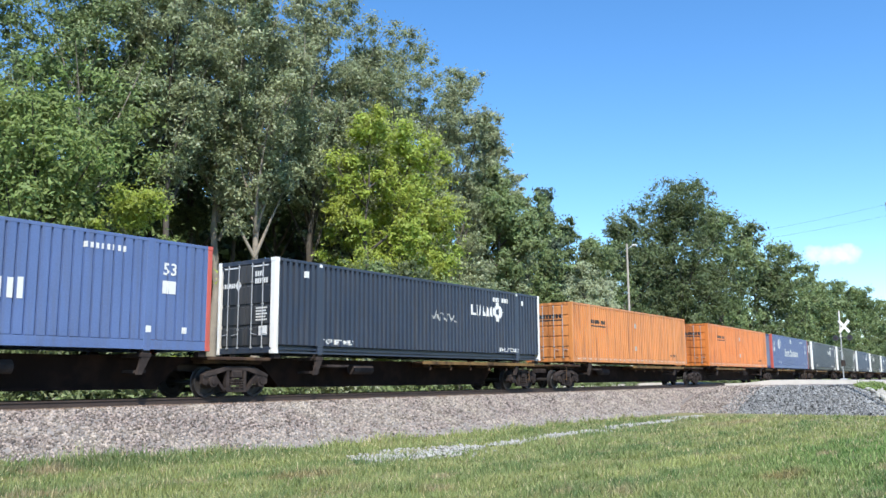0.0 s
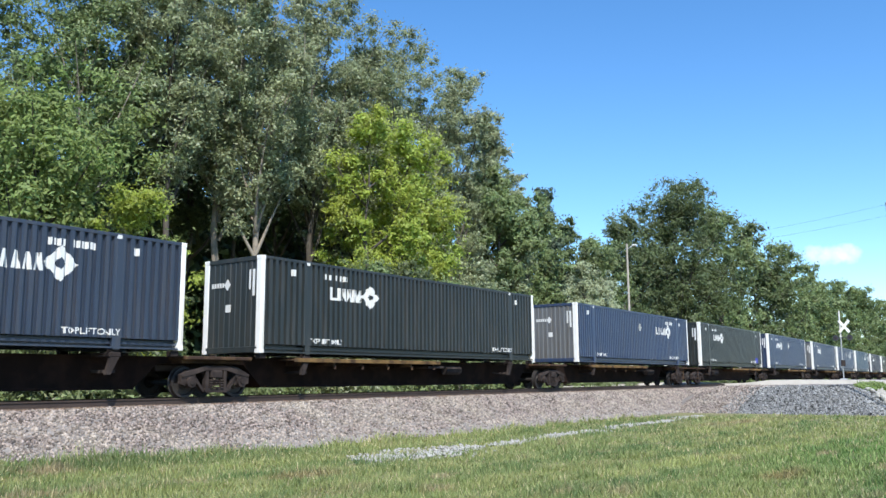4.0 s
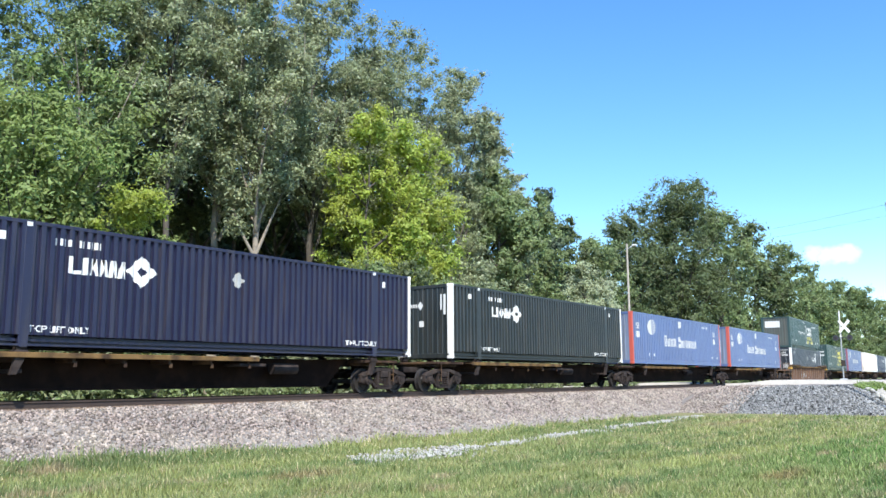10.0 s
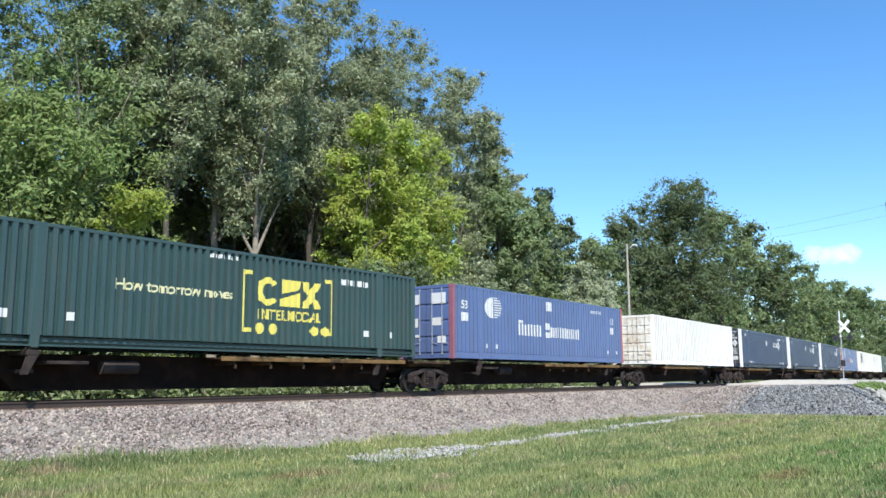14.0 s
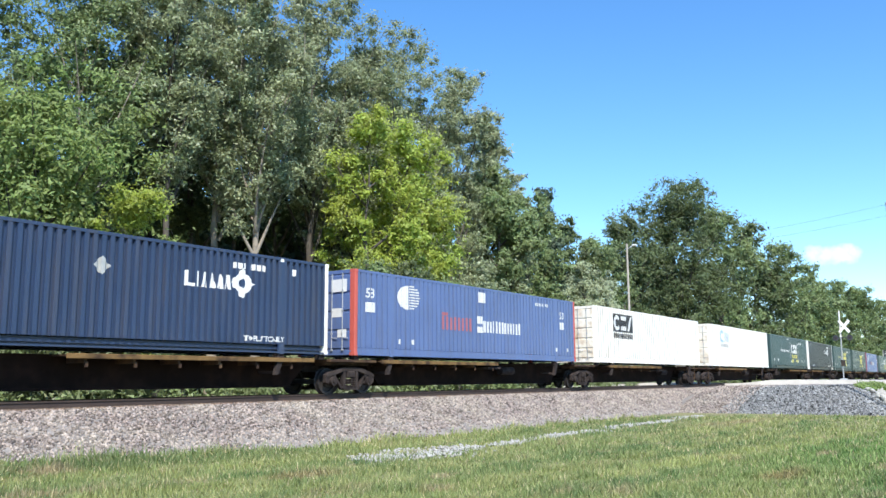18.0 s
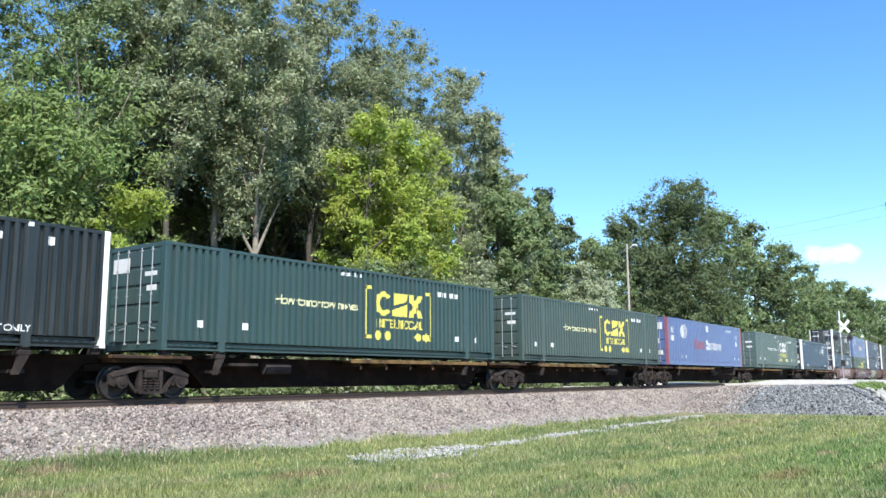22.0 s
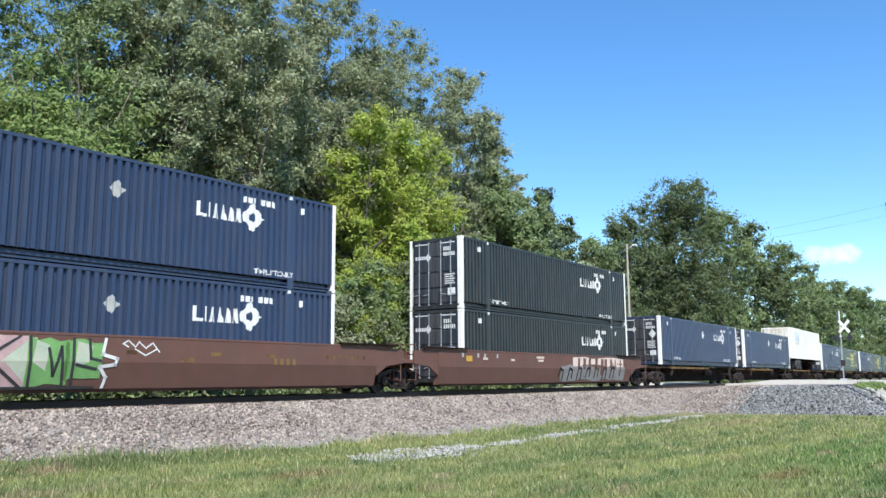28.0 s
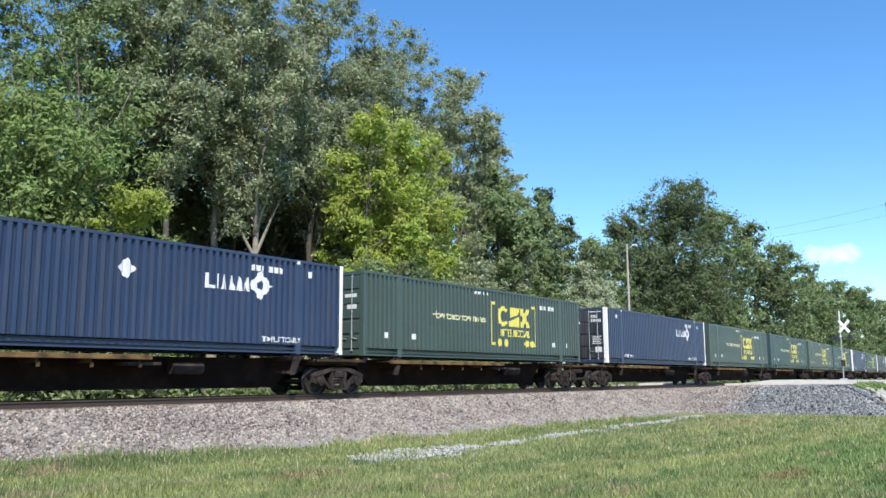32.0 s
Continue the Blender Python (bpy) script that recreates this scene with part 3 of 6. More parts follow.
# ---- goods wagons ----
CL, CW, CH = 16.15, 2.59, 2.90
HALF, SIDE = CL / 2, CW / 2
MESHES = {}
def shared(key, make):
    if key not in MESHES:
        MESHES[key] = make()
    return MESHES[key]

PANELS = ((-HALF + 0.16, -6.10 - 0.11), (-6.10 + 0.11, 6.10 - 0.11), (6.10 + 0.11, HALF - 0.16))
def rib_line(x0, x1, pitch):
    n = max(2, round((x1 - x0) / pitch))
    cuts, depth = ((0.41, 0.44, 0.56, 0.59), 0.065) if pitch > 0.28 else ((0.38, 0.42, 0.58, 0.62), 0.055) if pitch > 0.27 else ((0.16, 0.24, 0.60, 0.68), 0.078)
    p = (x1 - x0) / n
    line = [(x0, 0.0)]
    for k in range(n):
        a = x0 + k * p
        line += [(a + q * p, d) for q, d in zip(cuts, (0.0, depth, depth, 0.0))]
    line.append((x1, 0.0))
    return line
def corrugated(x0, x1, y, out, z0, z1, pitch):
    """A corrugated wall along x; out is the side it faces, -1 or 1."""
    line = rib_line(x0, x1, pitch)
    b = Build()
    for (xa, da), (xb, db) in zip(line, line[1:]):
        b.poly([(xa, y - out * da, z0), (xb, y - out * db, z0), (xb, y - out * db, z1), (xa, y - out * da, z1)])
    return b

def side_wall(material, pitch, out):
    y = out * (SIDE - 0.006)
    b = Build()
    for x0, x1 in PANELS:
        c = corrugated(x0, x1, y, out, 0.27, CH - 0.09, pitch)
        i = len(b.v)
        b.v += c.v
        b.f += [tuple(i + k for k in q) for q in c.f]
    me = b.mesh("side_panel", material)
    # recessed faces get the darker colour that paints in groove shade
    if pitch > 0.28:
        me.materials.append(MAT["groove_shade_rust"])
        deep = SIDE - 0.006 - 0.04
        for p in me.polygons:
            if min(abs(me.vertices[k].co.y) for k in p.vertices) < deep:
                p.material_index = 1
    return me

def roof(material):
    b = Build()
    n = 56
    for k in range(n):
        x0, x1 = -HALF + 0.1 + k * (CL - 0.2) / n, -HALF + 0.1 + (k + 1) * (CL - 0.2) / n
        z0, z1 = CH - 0.012 - 0.02 * (k % 2), CH - 0.012 - 0.02 * ((k + 1) % 2)
        b.poly([(x0, -SIDE + 0.06, z0), (x1, -SIDE + 0.06, z1), (x1, SIDE - 0.06, z1), (x0, SIDE - 0.06, z0)])
    return b.mesh("roof", material)

def frame_mesh(material, recess):
    b = Build()
    for y0, y1 in ((-SIDE, -SIDE + 0.08), (SIDE - 0.08, SIDE)):
        b.box(-HALF + 0.15, HALF - 0.15, y0, y1, CH - 0.095, CH - 0.004, 0.01)
        lip = recess if y0 < 0 else -recess
        b.box(-HALF + 0.15, HALF - 0.15, y0 + lip, y1 + lip, 0.05, 0.262, 0.01)
        b.box(-HALF + 0.15, HALF - 0.15, y0 + (0 if y0 < 0 else 0.02), y1 - (0.02 if y0 < 0 else 0), 0.015, 0.06)
    for x0, x1 in ((-HALF, -HALF + 0.12), (HALF - 0.12, HALF)):
        b.box(x0, x1, -SIDE + 0.14, SIDE - 0.14, CH - 0.14, CH - 0.006, 0.01)
        b.box(x0, x1, -SIDE + 0.14, SIDE - 0.14, 0.02, 0.20, 0.01)
    b.box(-HALF + 0.12, HALF - 0.12, -SIDE + 0.1, SIDE - 0.1, 0.12, 0.18)
    return b.mesh("frame", material)

def post_mesh(material, wide=0.16):
    b = Build().box(-wide / 2, wide / 2, -0.11, 0.11, 0.0, CH, 0.015)
    b.box(-wide / 2 - 0.006, wide / 2 + 0.006, -0.116, 0.116, 0.0, 0.12, 0.01)
    b.box(-wide / 2 - 0.006, wide / 2 + 0.006, -0.116, 0.116, CH - 0.12, CH, 0.01)
    return b.mesh("corner_post", material)

def lift_post_mesh(material):
    b = Build().box(-0.115, 0.115, -0.05, 0.05, 0.0, CH + 0.004, 0.012)
    b.box(-0.09, 0.09, -0.055, 0.05, -0.02, 0.13, 0.01)
    return b.mesh("lift_post", material)

def door_mesh(material, ribs):
    """One leaf with broad proud panels between narrow recesses."""
    h = (CH - 0.36) / ribs
    front = [(-HALF + 0.02, 0.21)]
    for k in range(ribs):
        z0, z1 = 0.27 + k * h, 0.16 + (k + 1) * h
        front += [(-HALF + 0.02, z0 - 0.012), (-HALF - 0.012, z0), (-HALF - 0.012, z1), (-HALF + 0.02, z1 + 0.012)]
    front += [(-HALF + 0.02, CH - 0.15), (-HALF + 0.06, CH - 0.15), (-HALF + 0.06, 0.21)]
    b = Build().prism(front, 0.015, SIDE - 0.225)
    return b.mesh("door", material)

def rod_mesh():
    b = Build().tube((0, 0, 0.16), (0, 0, CH - 0.12), 0.016, n=6)
    for z in (0.20, 0.75, 1.5, 2.2, CH - 0.2):
        b.box(-0.022, 0.03, -0.03, 0.03, z - 0.022, z + 0.022)
    b.tube((-0.02, 0.0, 0.62), (-0.02, 0.26, 0.58), 0.014, n=6)
    return b.mesh("lock_rod", MAT["steel"])

def end_wall(material, x, out):
    b = Build()
    n = 9
    w = (CW - 0.44) / n
    for k in range(n):
        y0 = -SIDE + 0.22 + k * w
        for a, c, d0, d1 in ((0, 0.35, 0, 0), (0.35, 0.45, 0, 0.022), (0.45, 0.9, 0.022, 0.022), (0.9, 1, 0.022, 0)):
            b.poly([(x - out * d0, y0 + a * w, 0.2), (x - out * d1, y0 + c * w, 0.2), (x - out * d1, y0 + c * w, CH - 0.14), (x - out * d0, y0 + a * w, CH - 0.14)])
    return b.mesh("end_wall", material)

def plate(x0, x1, z0, z1, y=None, t=0.006):
    y = -SIDE - 0.001 if y is None else y
    return Build().box(x0, x1, y - t, y, z0, z1)
def end_plate(y0, y1, z0, z1, x=-HALF - 0.014, t=0.006):
    return Build().box(x - t, x, y0, y1, z0, z1)

def cut(p, x0, x1):
    """The part of a convex outline between two upright lines."""
    for lim, keep in ((x0, 1), (x1, -1)):
        out = []
        for (xa, za), (xb, zb_) in zip(p, p[1:] + p[:1]):
            ina, inb = keep * (xa - lim) >= 0, keep * (xb - lim) >= 0
            if ina:
                out.append((xa, za))
            if ina != inb:
                k = (lim - xa) / (xb - xa)
                out.append((lim, za + k * (zb_ - za)))
        p = out
        if len(p) < 3:
            return []
    return p
def side_shape(polys, kind, lift=0.0):
    """Painted marks that follow the ribs of the near side wall; polys: lists of (x, z)."""
    line = []
    for x0, x1 in PANELS:
        line += rib_line(x0, x1, PITCHES[kind])
    b = Build()
    for p in polys:
        lo, hi = min(q[0] for q in p), max(q[0] for q in p)
        for (xa, da), (xb, db) in zip(line, line[1:]):
            if xb <= lo or xa >= hi or xb - xa < 1e-6:
                continue
            c = cut(list(p), xa, xb)
            post = xb - xa > 0.2 and da == 0 and db == 0
            if c:
                b.poly([(x, -SIDE + 0.006 - 0.004 - lift - (0.008 if post else 0) + da + (db - da) * (x - xa) / (xb - xa), z) for x, z in c])
    return b

def diamond(x, z, r):
    return [(x - r, z), (x, z - r), (x + r, z), (x, z + r)]
def ring_mark(x, z, r, n=14, inner=0.55, gap=0):
    out = []
    for k in range(n - gap):
        a, c = 2 * math.pi * (k + gap / 2) / n, 2 * math.pi * (k + 1 + gap / 2) / n
        out.append([(x + r * math.cos(a), z + r * math.sin(a)), (x + r * math.cos(c), z + r * math.sin(c)), (x + inner * r * math.cos(c), z + inner * r * math.sin(c)), (x + inner * r * math.cos(a), z + inner * r * math.sin(a))])
    return out
def bars(x0, x1, z0, z1, n, fill=0.62, seed=1, lean=0.0):
    rg = random.Random(seed)
    w = (x1 - x0) / n
    out = []
    for k in range(n):
        a = x0 + k * w
        hz = z1 - (z1 - z0) * rg.uniform(0, 0.12)
        out.append([(a, z0), (a + w * fill, z0), (a + w * fill + lean, hz), (a + lean, hz)])
    return out

def box_marks(c, kind, where, spec):
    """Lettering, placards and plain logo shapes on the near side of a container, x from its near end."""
    X = -HALF
    W_, Y_ = MAT["mark_white"], MAT["mark_yellow"]
    def put(name, polys, material, label="", lift=0.0):
        ob = part(name, shared((name, kind, where, material.name, label, lift), lambda: side_shape(polys, kind, lift).mesh(name, material)), material, c, label)
        if name in ("stencil_number", "wordmark", "wordmark_start", "lettering", "dots"):
            ob["kind"] = "stuff"
    def word(name, body, size, x, z, material, label=""):
        def make():
            me = letters(body, size, material)
            me.calc_loop_triangles()
            return side_shape([[(me.vertices[v].co.x + x, me.vertices[v].co.z + z) for v in t.vertices] for t in me.loop_triangles], kind).mesh(name, material)
        ob = part(name, shared((name, kind, body, x, material.name), make), material, c, label)
        if name in ("stencil", "length_number", "slogan", "lettering"):
            ob["kind"] = "stuff"
    def each(name, polys, material):
        for k, p in enumerate(polys):
            part(name, shared((name, kind, where, k, material.name), lambda: side_shape([p], kind).mesh(name, material)), material, c)
    if kind == "diamond_box":
        x0 = X + (10.6 if where == "right" else 2.95)
        logo = [[(x0, 1.76), (x0 + 0.11, 1.76), (x0 + 0.11, 2.18), (x0, 2.18)], [(x0 + 0.11, 1.76), (x0 + 0.34, 1.76), (x0 + 0.34, 1.85), (x0 + 0.11, 1.85)], [(x0 + 0.40, 1.76), (x0 + 0.51, 1.76), (x0 + 0.51, 2.18), (x0 + 0.40, 2.18)]]
        for q in range(4):
            a = x0 + 0.56 + 0.265 * q
            logo.append([(a, 1.76), (a + 0.09, 1.76), (a + 0.155, 2.18), (a + 0.065, 2.18)])
            logo.append([(a + 0.15, 1.76), (a + 0.23, 1.76), (a + 0.17, 2.18), (a + 0.09, 2.18)])
        put("wordmark", logo, W_, "white painted wordmark blocks")
        cx, cz, r, q = x0 + 2.02, 1.98, 0.44, 0.15
        put("emblem", [[(cx - r, cz), (cx - q, cz), (cx, cz + q), (cx, cz + r)], [(cx, cz + r), (cx, cz + q), (cx + q, cz), (cx + r, cz)], [(cx + r, cz), (cx + q, cz), (cx, cz - q), (cx, cz - r)], [(cx, cz - r), (cx, cz - q), (cx - q, cz), (cx - r, cz)]], W_, "white diamond-shaped emblem")
        n0 = X + (12.3 if where == "right" else 2.6)
        put("stencil_number", bars(n0, n0 + 0.45, 2.40, 2.58, 4, 0.6, 3) + bars(n0 + 0.6, n0 + 1.25, 2.40, 2.58, 6, 0.6, 4), W_)
        for xx in (X + 2.1, X + 12.75):
            word("stencil", "TOP LIFT ONLY", 0.215, xx, 0.34, W_)
        each("small_placard", [[(X + a, z), (X + a + 0.16, z), (X + a + 0.16, z + 0.2), (X + a, z + 0.2)] for a, z in ((1.28, 2.38), (14.55, 2.38))] + [[(X + a, 2.76), (X + a + 0.14, 2.76), (X + a + 0.14, 2.86), (X + a, 2.86)] for a in (1.88, 14.05)], W_)
    elif kind == "bracket_box":
        word("slogan", "How tomorrow moves", 0.40, X + 3.95, 1.50, W_ if where == "white" else MAT["mark_pale_yellow"], "pale painted slogan lettering")
        E_ = W_ if where == "white" else Y_
        def bracket(x, d):
            return [[(x, 0.62), (x + 0.13 * d, 0.62), (x + 0.13 * d, 2.38), (x, 2.38)], [(x, 2.28), (x + 0.42 * d, 2.28), (x + 0.42 * d, 2.40), (x, 2.40)], [(x, 0.60), (x + 0.42 * d, 0.60), (x + 0.42 * d, 0.72), (x, 0.72)]]
        put("bracket", bracket(X + 8.05, 1), E_, "painted square bracket")
        put("bracket", bracket(X + 11.85, -1), E_, "painted square bracket", 0.0005)
        a, lo, hi = X + 8.62, 1.42, 2.24
        logo = ring_mark(a + 0.42, (lo + hi) / 2, 0.43, 14, 0.55, 3)
        logo += [[(a + 0.95, hi), (a + 0.95, hi - 0.45), (a + 1.70, hi - 0.28), (a + 1.75, hi)], [(a + 0.92, lo + 0.22), (a + 0.92, lo), (a + 1.72, lo), (a + 1.72, lo + 0.45)]]
        logo += [[(a + 1.80, lo), (a + 2.12, lo), (a + 2.66, hi), (a + 2.34, hi)], [(a + 1.80, hi), (a + 2.12, hi), (a + 2.20, hi - 0.3), (a + 2.02, hi - 0.42)], [(a + 2.34, lo), (a + 2.66, lo), (a + 2.40, lo + 0.42), (a + 2.24, lo + 0.3)]]
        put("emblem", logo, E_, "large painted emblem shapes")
        word("lettering", "INTERMODAL", 0.42, X + 8.66, 1.00, Y_, "yellow painted lettering")
        dots = []
        for xx in (8.72, 9.24, 11.0, 11.5):
            dots.append([(X + xx + 0.17 * math.cos(k * math.pi / 5), 0.72 + 0.17 * math.sin(k * math.pi / 5)) for k in range(10)])
        put("dots", dots, Y_)
        put("stencil_number", bars(X + 12.2, X + 13.6, 2.30, 2.50, 9, 0.55, 5) + bars(X + 6.9, X + 7.9, 2.62, 2.74, 7, 0.6, 6), W_)
        each("small_placard", [[(X + q, 0.64), (X + q + 0.2, 0.64), (X + q + 0.2, 0.84), (X + q, 0.84)] for q in (1.10, 2.75, 13.4, 14.7)], W_)
    elif kind == "royal":
        rings = []
        for k in range(9):
            z = 1.72 + 0.1 * k
            w = math.sqrt(max(0.02, 0.45 ** 2 - (z - 2.12) ** 2)) * 1.5
            rings.append([(X + 2.95 + 0.02, z), (X + 2.95 + w, z), (X + 2.95 + w, z + 0.05), (X + 2.95 + 0.02, z + 0.05)])
        rings.append([(X + 2.92 + 0.66 * math.cos(math.pi / 2 + k * math.pi / 8), 2.12 + 0.44 * math.sin(math.pi / 2 + k * math.pi / 8)) for k in range(9)])
        put("emblem", rings, W_, "white striped round emblem")
        first = MAT["mark_red"] if where == "red" else W_
        put("wordmark_start", bars(X + 5.0, X + 7.15, 1.08, 1.62, 8, 0.55, 11) + [[(X + 5.0, 1.62), (X + 5.4, 1.62), (X + 5.4, 1.74), (X + 5.0, 1.74)]], first, "painted wordmark blocks")
        put("wordmark", [[(X + 7.45, 1.05), (X + 7.85, 1.05), (X + 7.85, 1.30), (X + 7.45, 1.30)], [(X + 7.45, 1.42), (X + 7.85, 1.42), (X + 7.85, 1.72), (X + 7.45, 1.72)]] + bars(X + 7.95, X + 10.95, 1.08, 1.58, 13, 0.6, 12), W_, "white painted wordmark blocks")
        put("placard", [[(X + 7.55, 2.28), (X + 8.08, 2.28), (X + 8.08, 2.70), (X + 7.55, 2.70)]], W_)
        each("label_plate", [[(X + q, 1.48), (X + q + 0.46, 1.48), (X + q + 0.46, 1.82), (X + q, 1.82)] for q in (0.58, 14.55)], W_)
        for q in (0.58, 14.55):
            word("length_number", "53", 0.45, X + q, 1.98, W_)
        put("stencil_number", bars(X + 12.3, X + 13.5, 2.45, 2.60, 8, 0.55, 13), W_)
        each("small_placard", [[(X + q, 0.45), (X + q + 0.16, 0.45), (X + q + 0.16, 0.62), (X + q, 0.62)] for q in (2.35, 3.1, 14.1, 15.2)], W_)
    elif kind == "orange_box":
        put("wordmark", bars(X + 2.2, X + 3.9, 1.96, 2.16, 9, 0.72, 21) + [[(X + 2.15, 1.80), (X + 3.9, 1.80), (X + 3.9, 1.87), (X + 2.15, 1.87)]], MAT["mark_black"], "black painted wordmark blocks")
        each("grey_patch", [[(X + 7.75, z), (X + 8.05, z), (X + 8.05, z + 0.25), (X + 7.75, z + 0.25)] for z in (1.95, 0.7)], MAT["mark_grey"])
        put("stencil_number", bars(X + 13.4, X + 14.3, 0.45, 0.6, 8, 0.6, 22), MAT["mark_black"])
        each("reflector", [[(X + 0.5 + 0.62 * k, 0.14), (X + 0.5 + 0.62 * k + 0.36, 0.14), (X + 0.5 + 0.62 * k + 0.36, 0.20), (X + 0.5 + 0.62 * k, 0.20)] for k in range(25)], MAT["graffiti_cream"])
    elif kind == "white":
        col = MAT["mark_black"] if where == "dark" else MAT["mark_blue"]
        if where == "dark":
            put("emblem_panel", [[(X + 2.15, 1.66), (X + 4.85, 1.66), (X + 4.85, 2.62), (X + 2.15, 2.62)]], col, "black painted panel")
            put("emblem", ring_mark(X + 2.66, 2.14, 0.42, 14, 0.5, 3) + [[(X + 3.2, 2.3), (X + 3.9, 2.3), (X + 3.9, 2.52), (X + 3.2, 2.52)], [(X + 3.2, 1.76), (X + 3.9, 1.76), (X + 3.9, 1.98), (X + 3.2, 1.98)], [(X + 4.05, 1.74), (X + 4.3, 1.74), (X + 4.72, 2.54), (X + 4.47, 2.54)]], W_, "white emblem shapes on the panel", 0.003)
            put("wordmark", bars(X + 2.2, X + 4.8, 1.32, 1.60, 11, 0.75, 32), col, "dark painted wordmark bars")
        elif where == "blue":
            put("emblem", ring_mark(X + 2.78, 2.12, 0.46, 16, 0.55, 4), col, "blue ring-shaped emblem")
            put("wordmark", bars(X + 3.35, X + 4.7, 1.75, 2.5, 4, 0.35, 33), col, "faded blue painted bars")
            word("lettering", "INTERMODAL", 0.32, X + 2.35, 1.38, MAT["mark_grey"], "worn grey painted lettering")
    for q in spec.get("extra", ()):
        if q == "diamond":
            put("hazard_placard", [diamond(X + 8.15, 2.05, 0.27)], W_, "white diamond placard")
        elif q == "grey_diamond":
            put("hazard_placard", [diamond(X + 8.15, 2.05, 0.24)], MAT["mark_grey"], "grey diamond placard")
        elif q == "scribble":
            rg = random.Random(7)
            pts = [(X + 7.9 + 0.16 * k, 1.7 + rg.uniform(-0.35, 0.35)) for k in range(12)]
            strokes = []
            for (xa, za), (xb, zb_) in zip(pts, pts[1:]):
                strokes.append([(xa, za), (xa + 0.06, za), (xb + 0.06, zb_), (xb, zb_)])
            put("graffiti", strokes, MAT["mark_grey"], "white spray-painted scribble")
        elif q == "blue_tag":
            put("graffiti", bars(X + 14.1, X + 14.9, 0.35, 0.75, 3, 0.7, 41), MAT["spray_blue"], "blue spray-painted scribble")

PITCHES = {"diamond_box": 0.235, "bracket_box": 0.262, "royal": 0.272, "orange_box": 0.262, "white": 0.285}
WORDS = {"navy": "dark navy blue", "teal": "weathered teal blue", "slate": "dull slate blue", "ink": "deep ink blue", "black": "black-green", "royal": "royal blue", "pale_royal": "faded royal blue", "green": "bottle green", "olive": "dull olive green", "sage": "dusty sage green", "orange": "bright orange", "deep_orange": "deep orange", "cream": "rust-streaked white"}
TAIL = {"diamond_box": "container, white posts, diamond emblem,", "bracket_box": "container, large emblem and slogan,", "royal": "container, red posts, white wordmark,", "orange_box": "container, black wordmark,", "white": "corrugated steel container"}
def container(kind, color, end, where, z=1.25, name="shipping_container", extra=(), on="on spine wagon"):
    c = new(name)
    tagged(c, (WORDS[color] + " " + TAIL[kind] + " " + on), "container", "containers on the train")
    col = MAT[color]
    for out in (-1, 1):
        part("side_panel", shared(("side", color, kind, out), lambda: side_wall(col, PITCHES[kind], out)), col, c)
    part("roof", shared(("roof", color), lambda: roof(col)), col, c)
    part("frame", shared(("frame", color), lambda: frame_mesh(col, 0.20 if kind in ("diamond_box", "bracket_box") else 0.012)), col, c)
    pm = MAT["white"] if kind == "diamond_box" else MAT["red"] if kind == "royal" else col
    for x in (-HALF + 0.08, HALF - 0.08):
        for y in (-SIDE + 0.11, SIDE - 0.11):
            pq = pm
            if kind == "royal" and x < 0 and ("pale_post" in extra or "dull_post" in extra):
                pq = col if "pale_post" in extra else MAT["faded_red"]
            p = part("corner_post", shared(("post", pq.name), lambda: post_mesh(pq)), pq, c, {"diamond_box": "white corner post", "royal": "red corner post" if pq == pm else "faded corner post"}.get(kind, ""))
            p.location = (x, y, 0)
            if x < 0 < y and end == "door":
                p.scale, p.location = (1, 0.4, 1), (x, SIDE - 0.044, 0)
    for x in (-6.10, 6.10):
        for y in (-SIDE + 0.047, SIDE - 0.047):
            p = part("lift_post", shared(("lift", color), lambda: lift_post_mesh(col)), col, c)
            p.location = (x, y, 0)
    part("end_wall", shared(("far_end", color), lambda: end_wall(col, HALF - 0.03, 1)), col, c)
    W_ = MAT["mark_white"]
    if end == "door":
        for flip in (1, -1):
            dc = MAT["cream_rusty"] if color == "cream" else MAT["door_dark"] if kind == "diamond_box" else col
            d = part("door", shared(("door", color, kind), lambda: door_mesh(dc, 4 if kind in ("diamond_box", "royal") else 5)), col, c)
            if flip < 0:
                d.scale = (1, -1, 1)
            for y in (0.30, 0.78):
                r = part("lock_rod", shared("rod", rod_mesh), MAT["steel"], d, "galvanised lock rod")
                r.location = (-HALF - 0.035, y, 0)
        lab = []
        if kind == "diamond_box":
            part("door_stencil", shared("door_stencil", door_stencil), W_, c)["kind"] = "stuff"
            lab = [(-0.98, -0.62, 0.55, 0.84), (-0.98, -0.30, 2.66, 2.70), (0.3, 1.0, 2.66, 2.70)]
            if "diamond" in extra:
                part("hazard_placard", shared("door_diamond", lambda: Build().beam([(-0.80, 1.55), (-0.58, 1.83), (-0.80, 2.11), (-1.02, 1.83)], -HALF - 0.024, -HALF - 0.016).mesh("hazard_placard", W_)), W_, c, "white diamond placard")
        elif kind == "royal":
            lab = [(0.3, 0.85, 2.15, 2.55), (-0.95, -0.25, 2.15, 2.58), (0.4, 0.85, 1.25, 1.6), (-0.75, -0.3, 1.3, 1.6), (-0.95, -0.55, 0.62, 0.88), (0.3, 0.6, 0.85, 0.95)]
        elif kind == "bracket_box":
            lab = [(0.25, 1.0, 2.15, 2.55), (-0.98, -0.45, 2.0, 2.12), (-0.98, -0.55, 1.6, 1.75)]
        for k, q in enumerate(lab):
            m = MAT["mark_yellow"] if kind == "bracket_box" and "yellow_label" in extra and k == 0 else W_
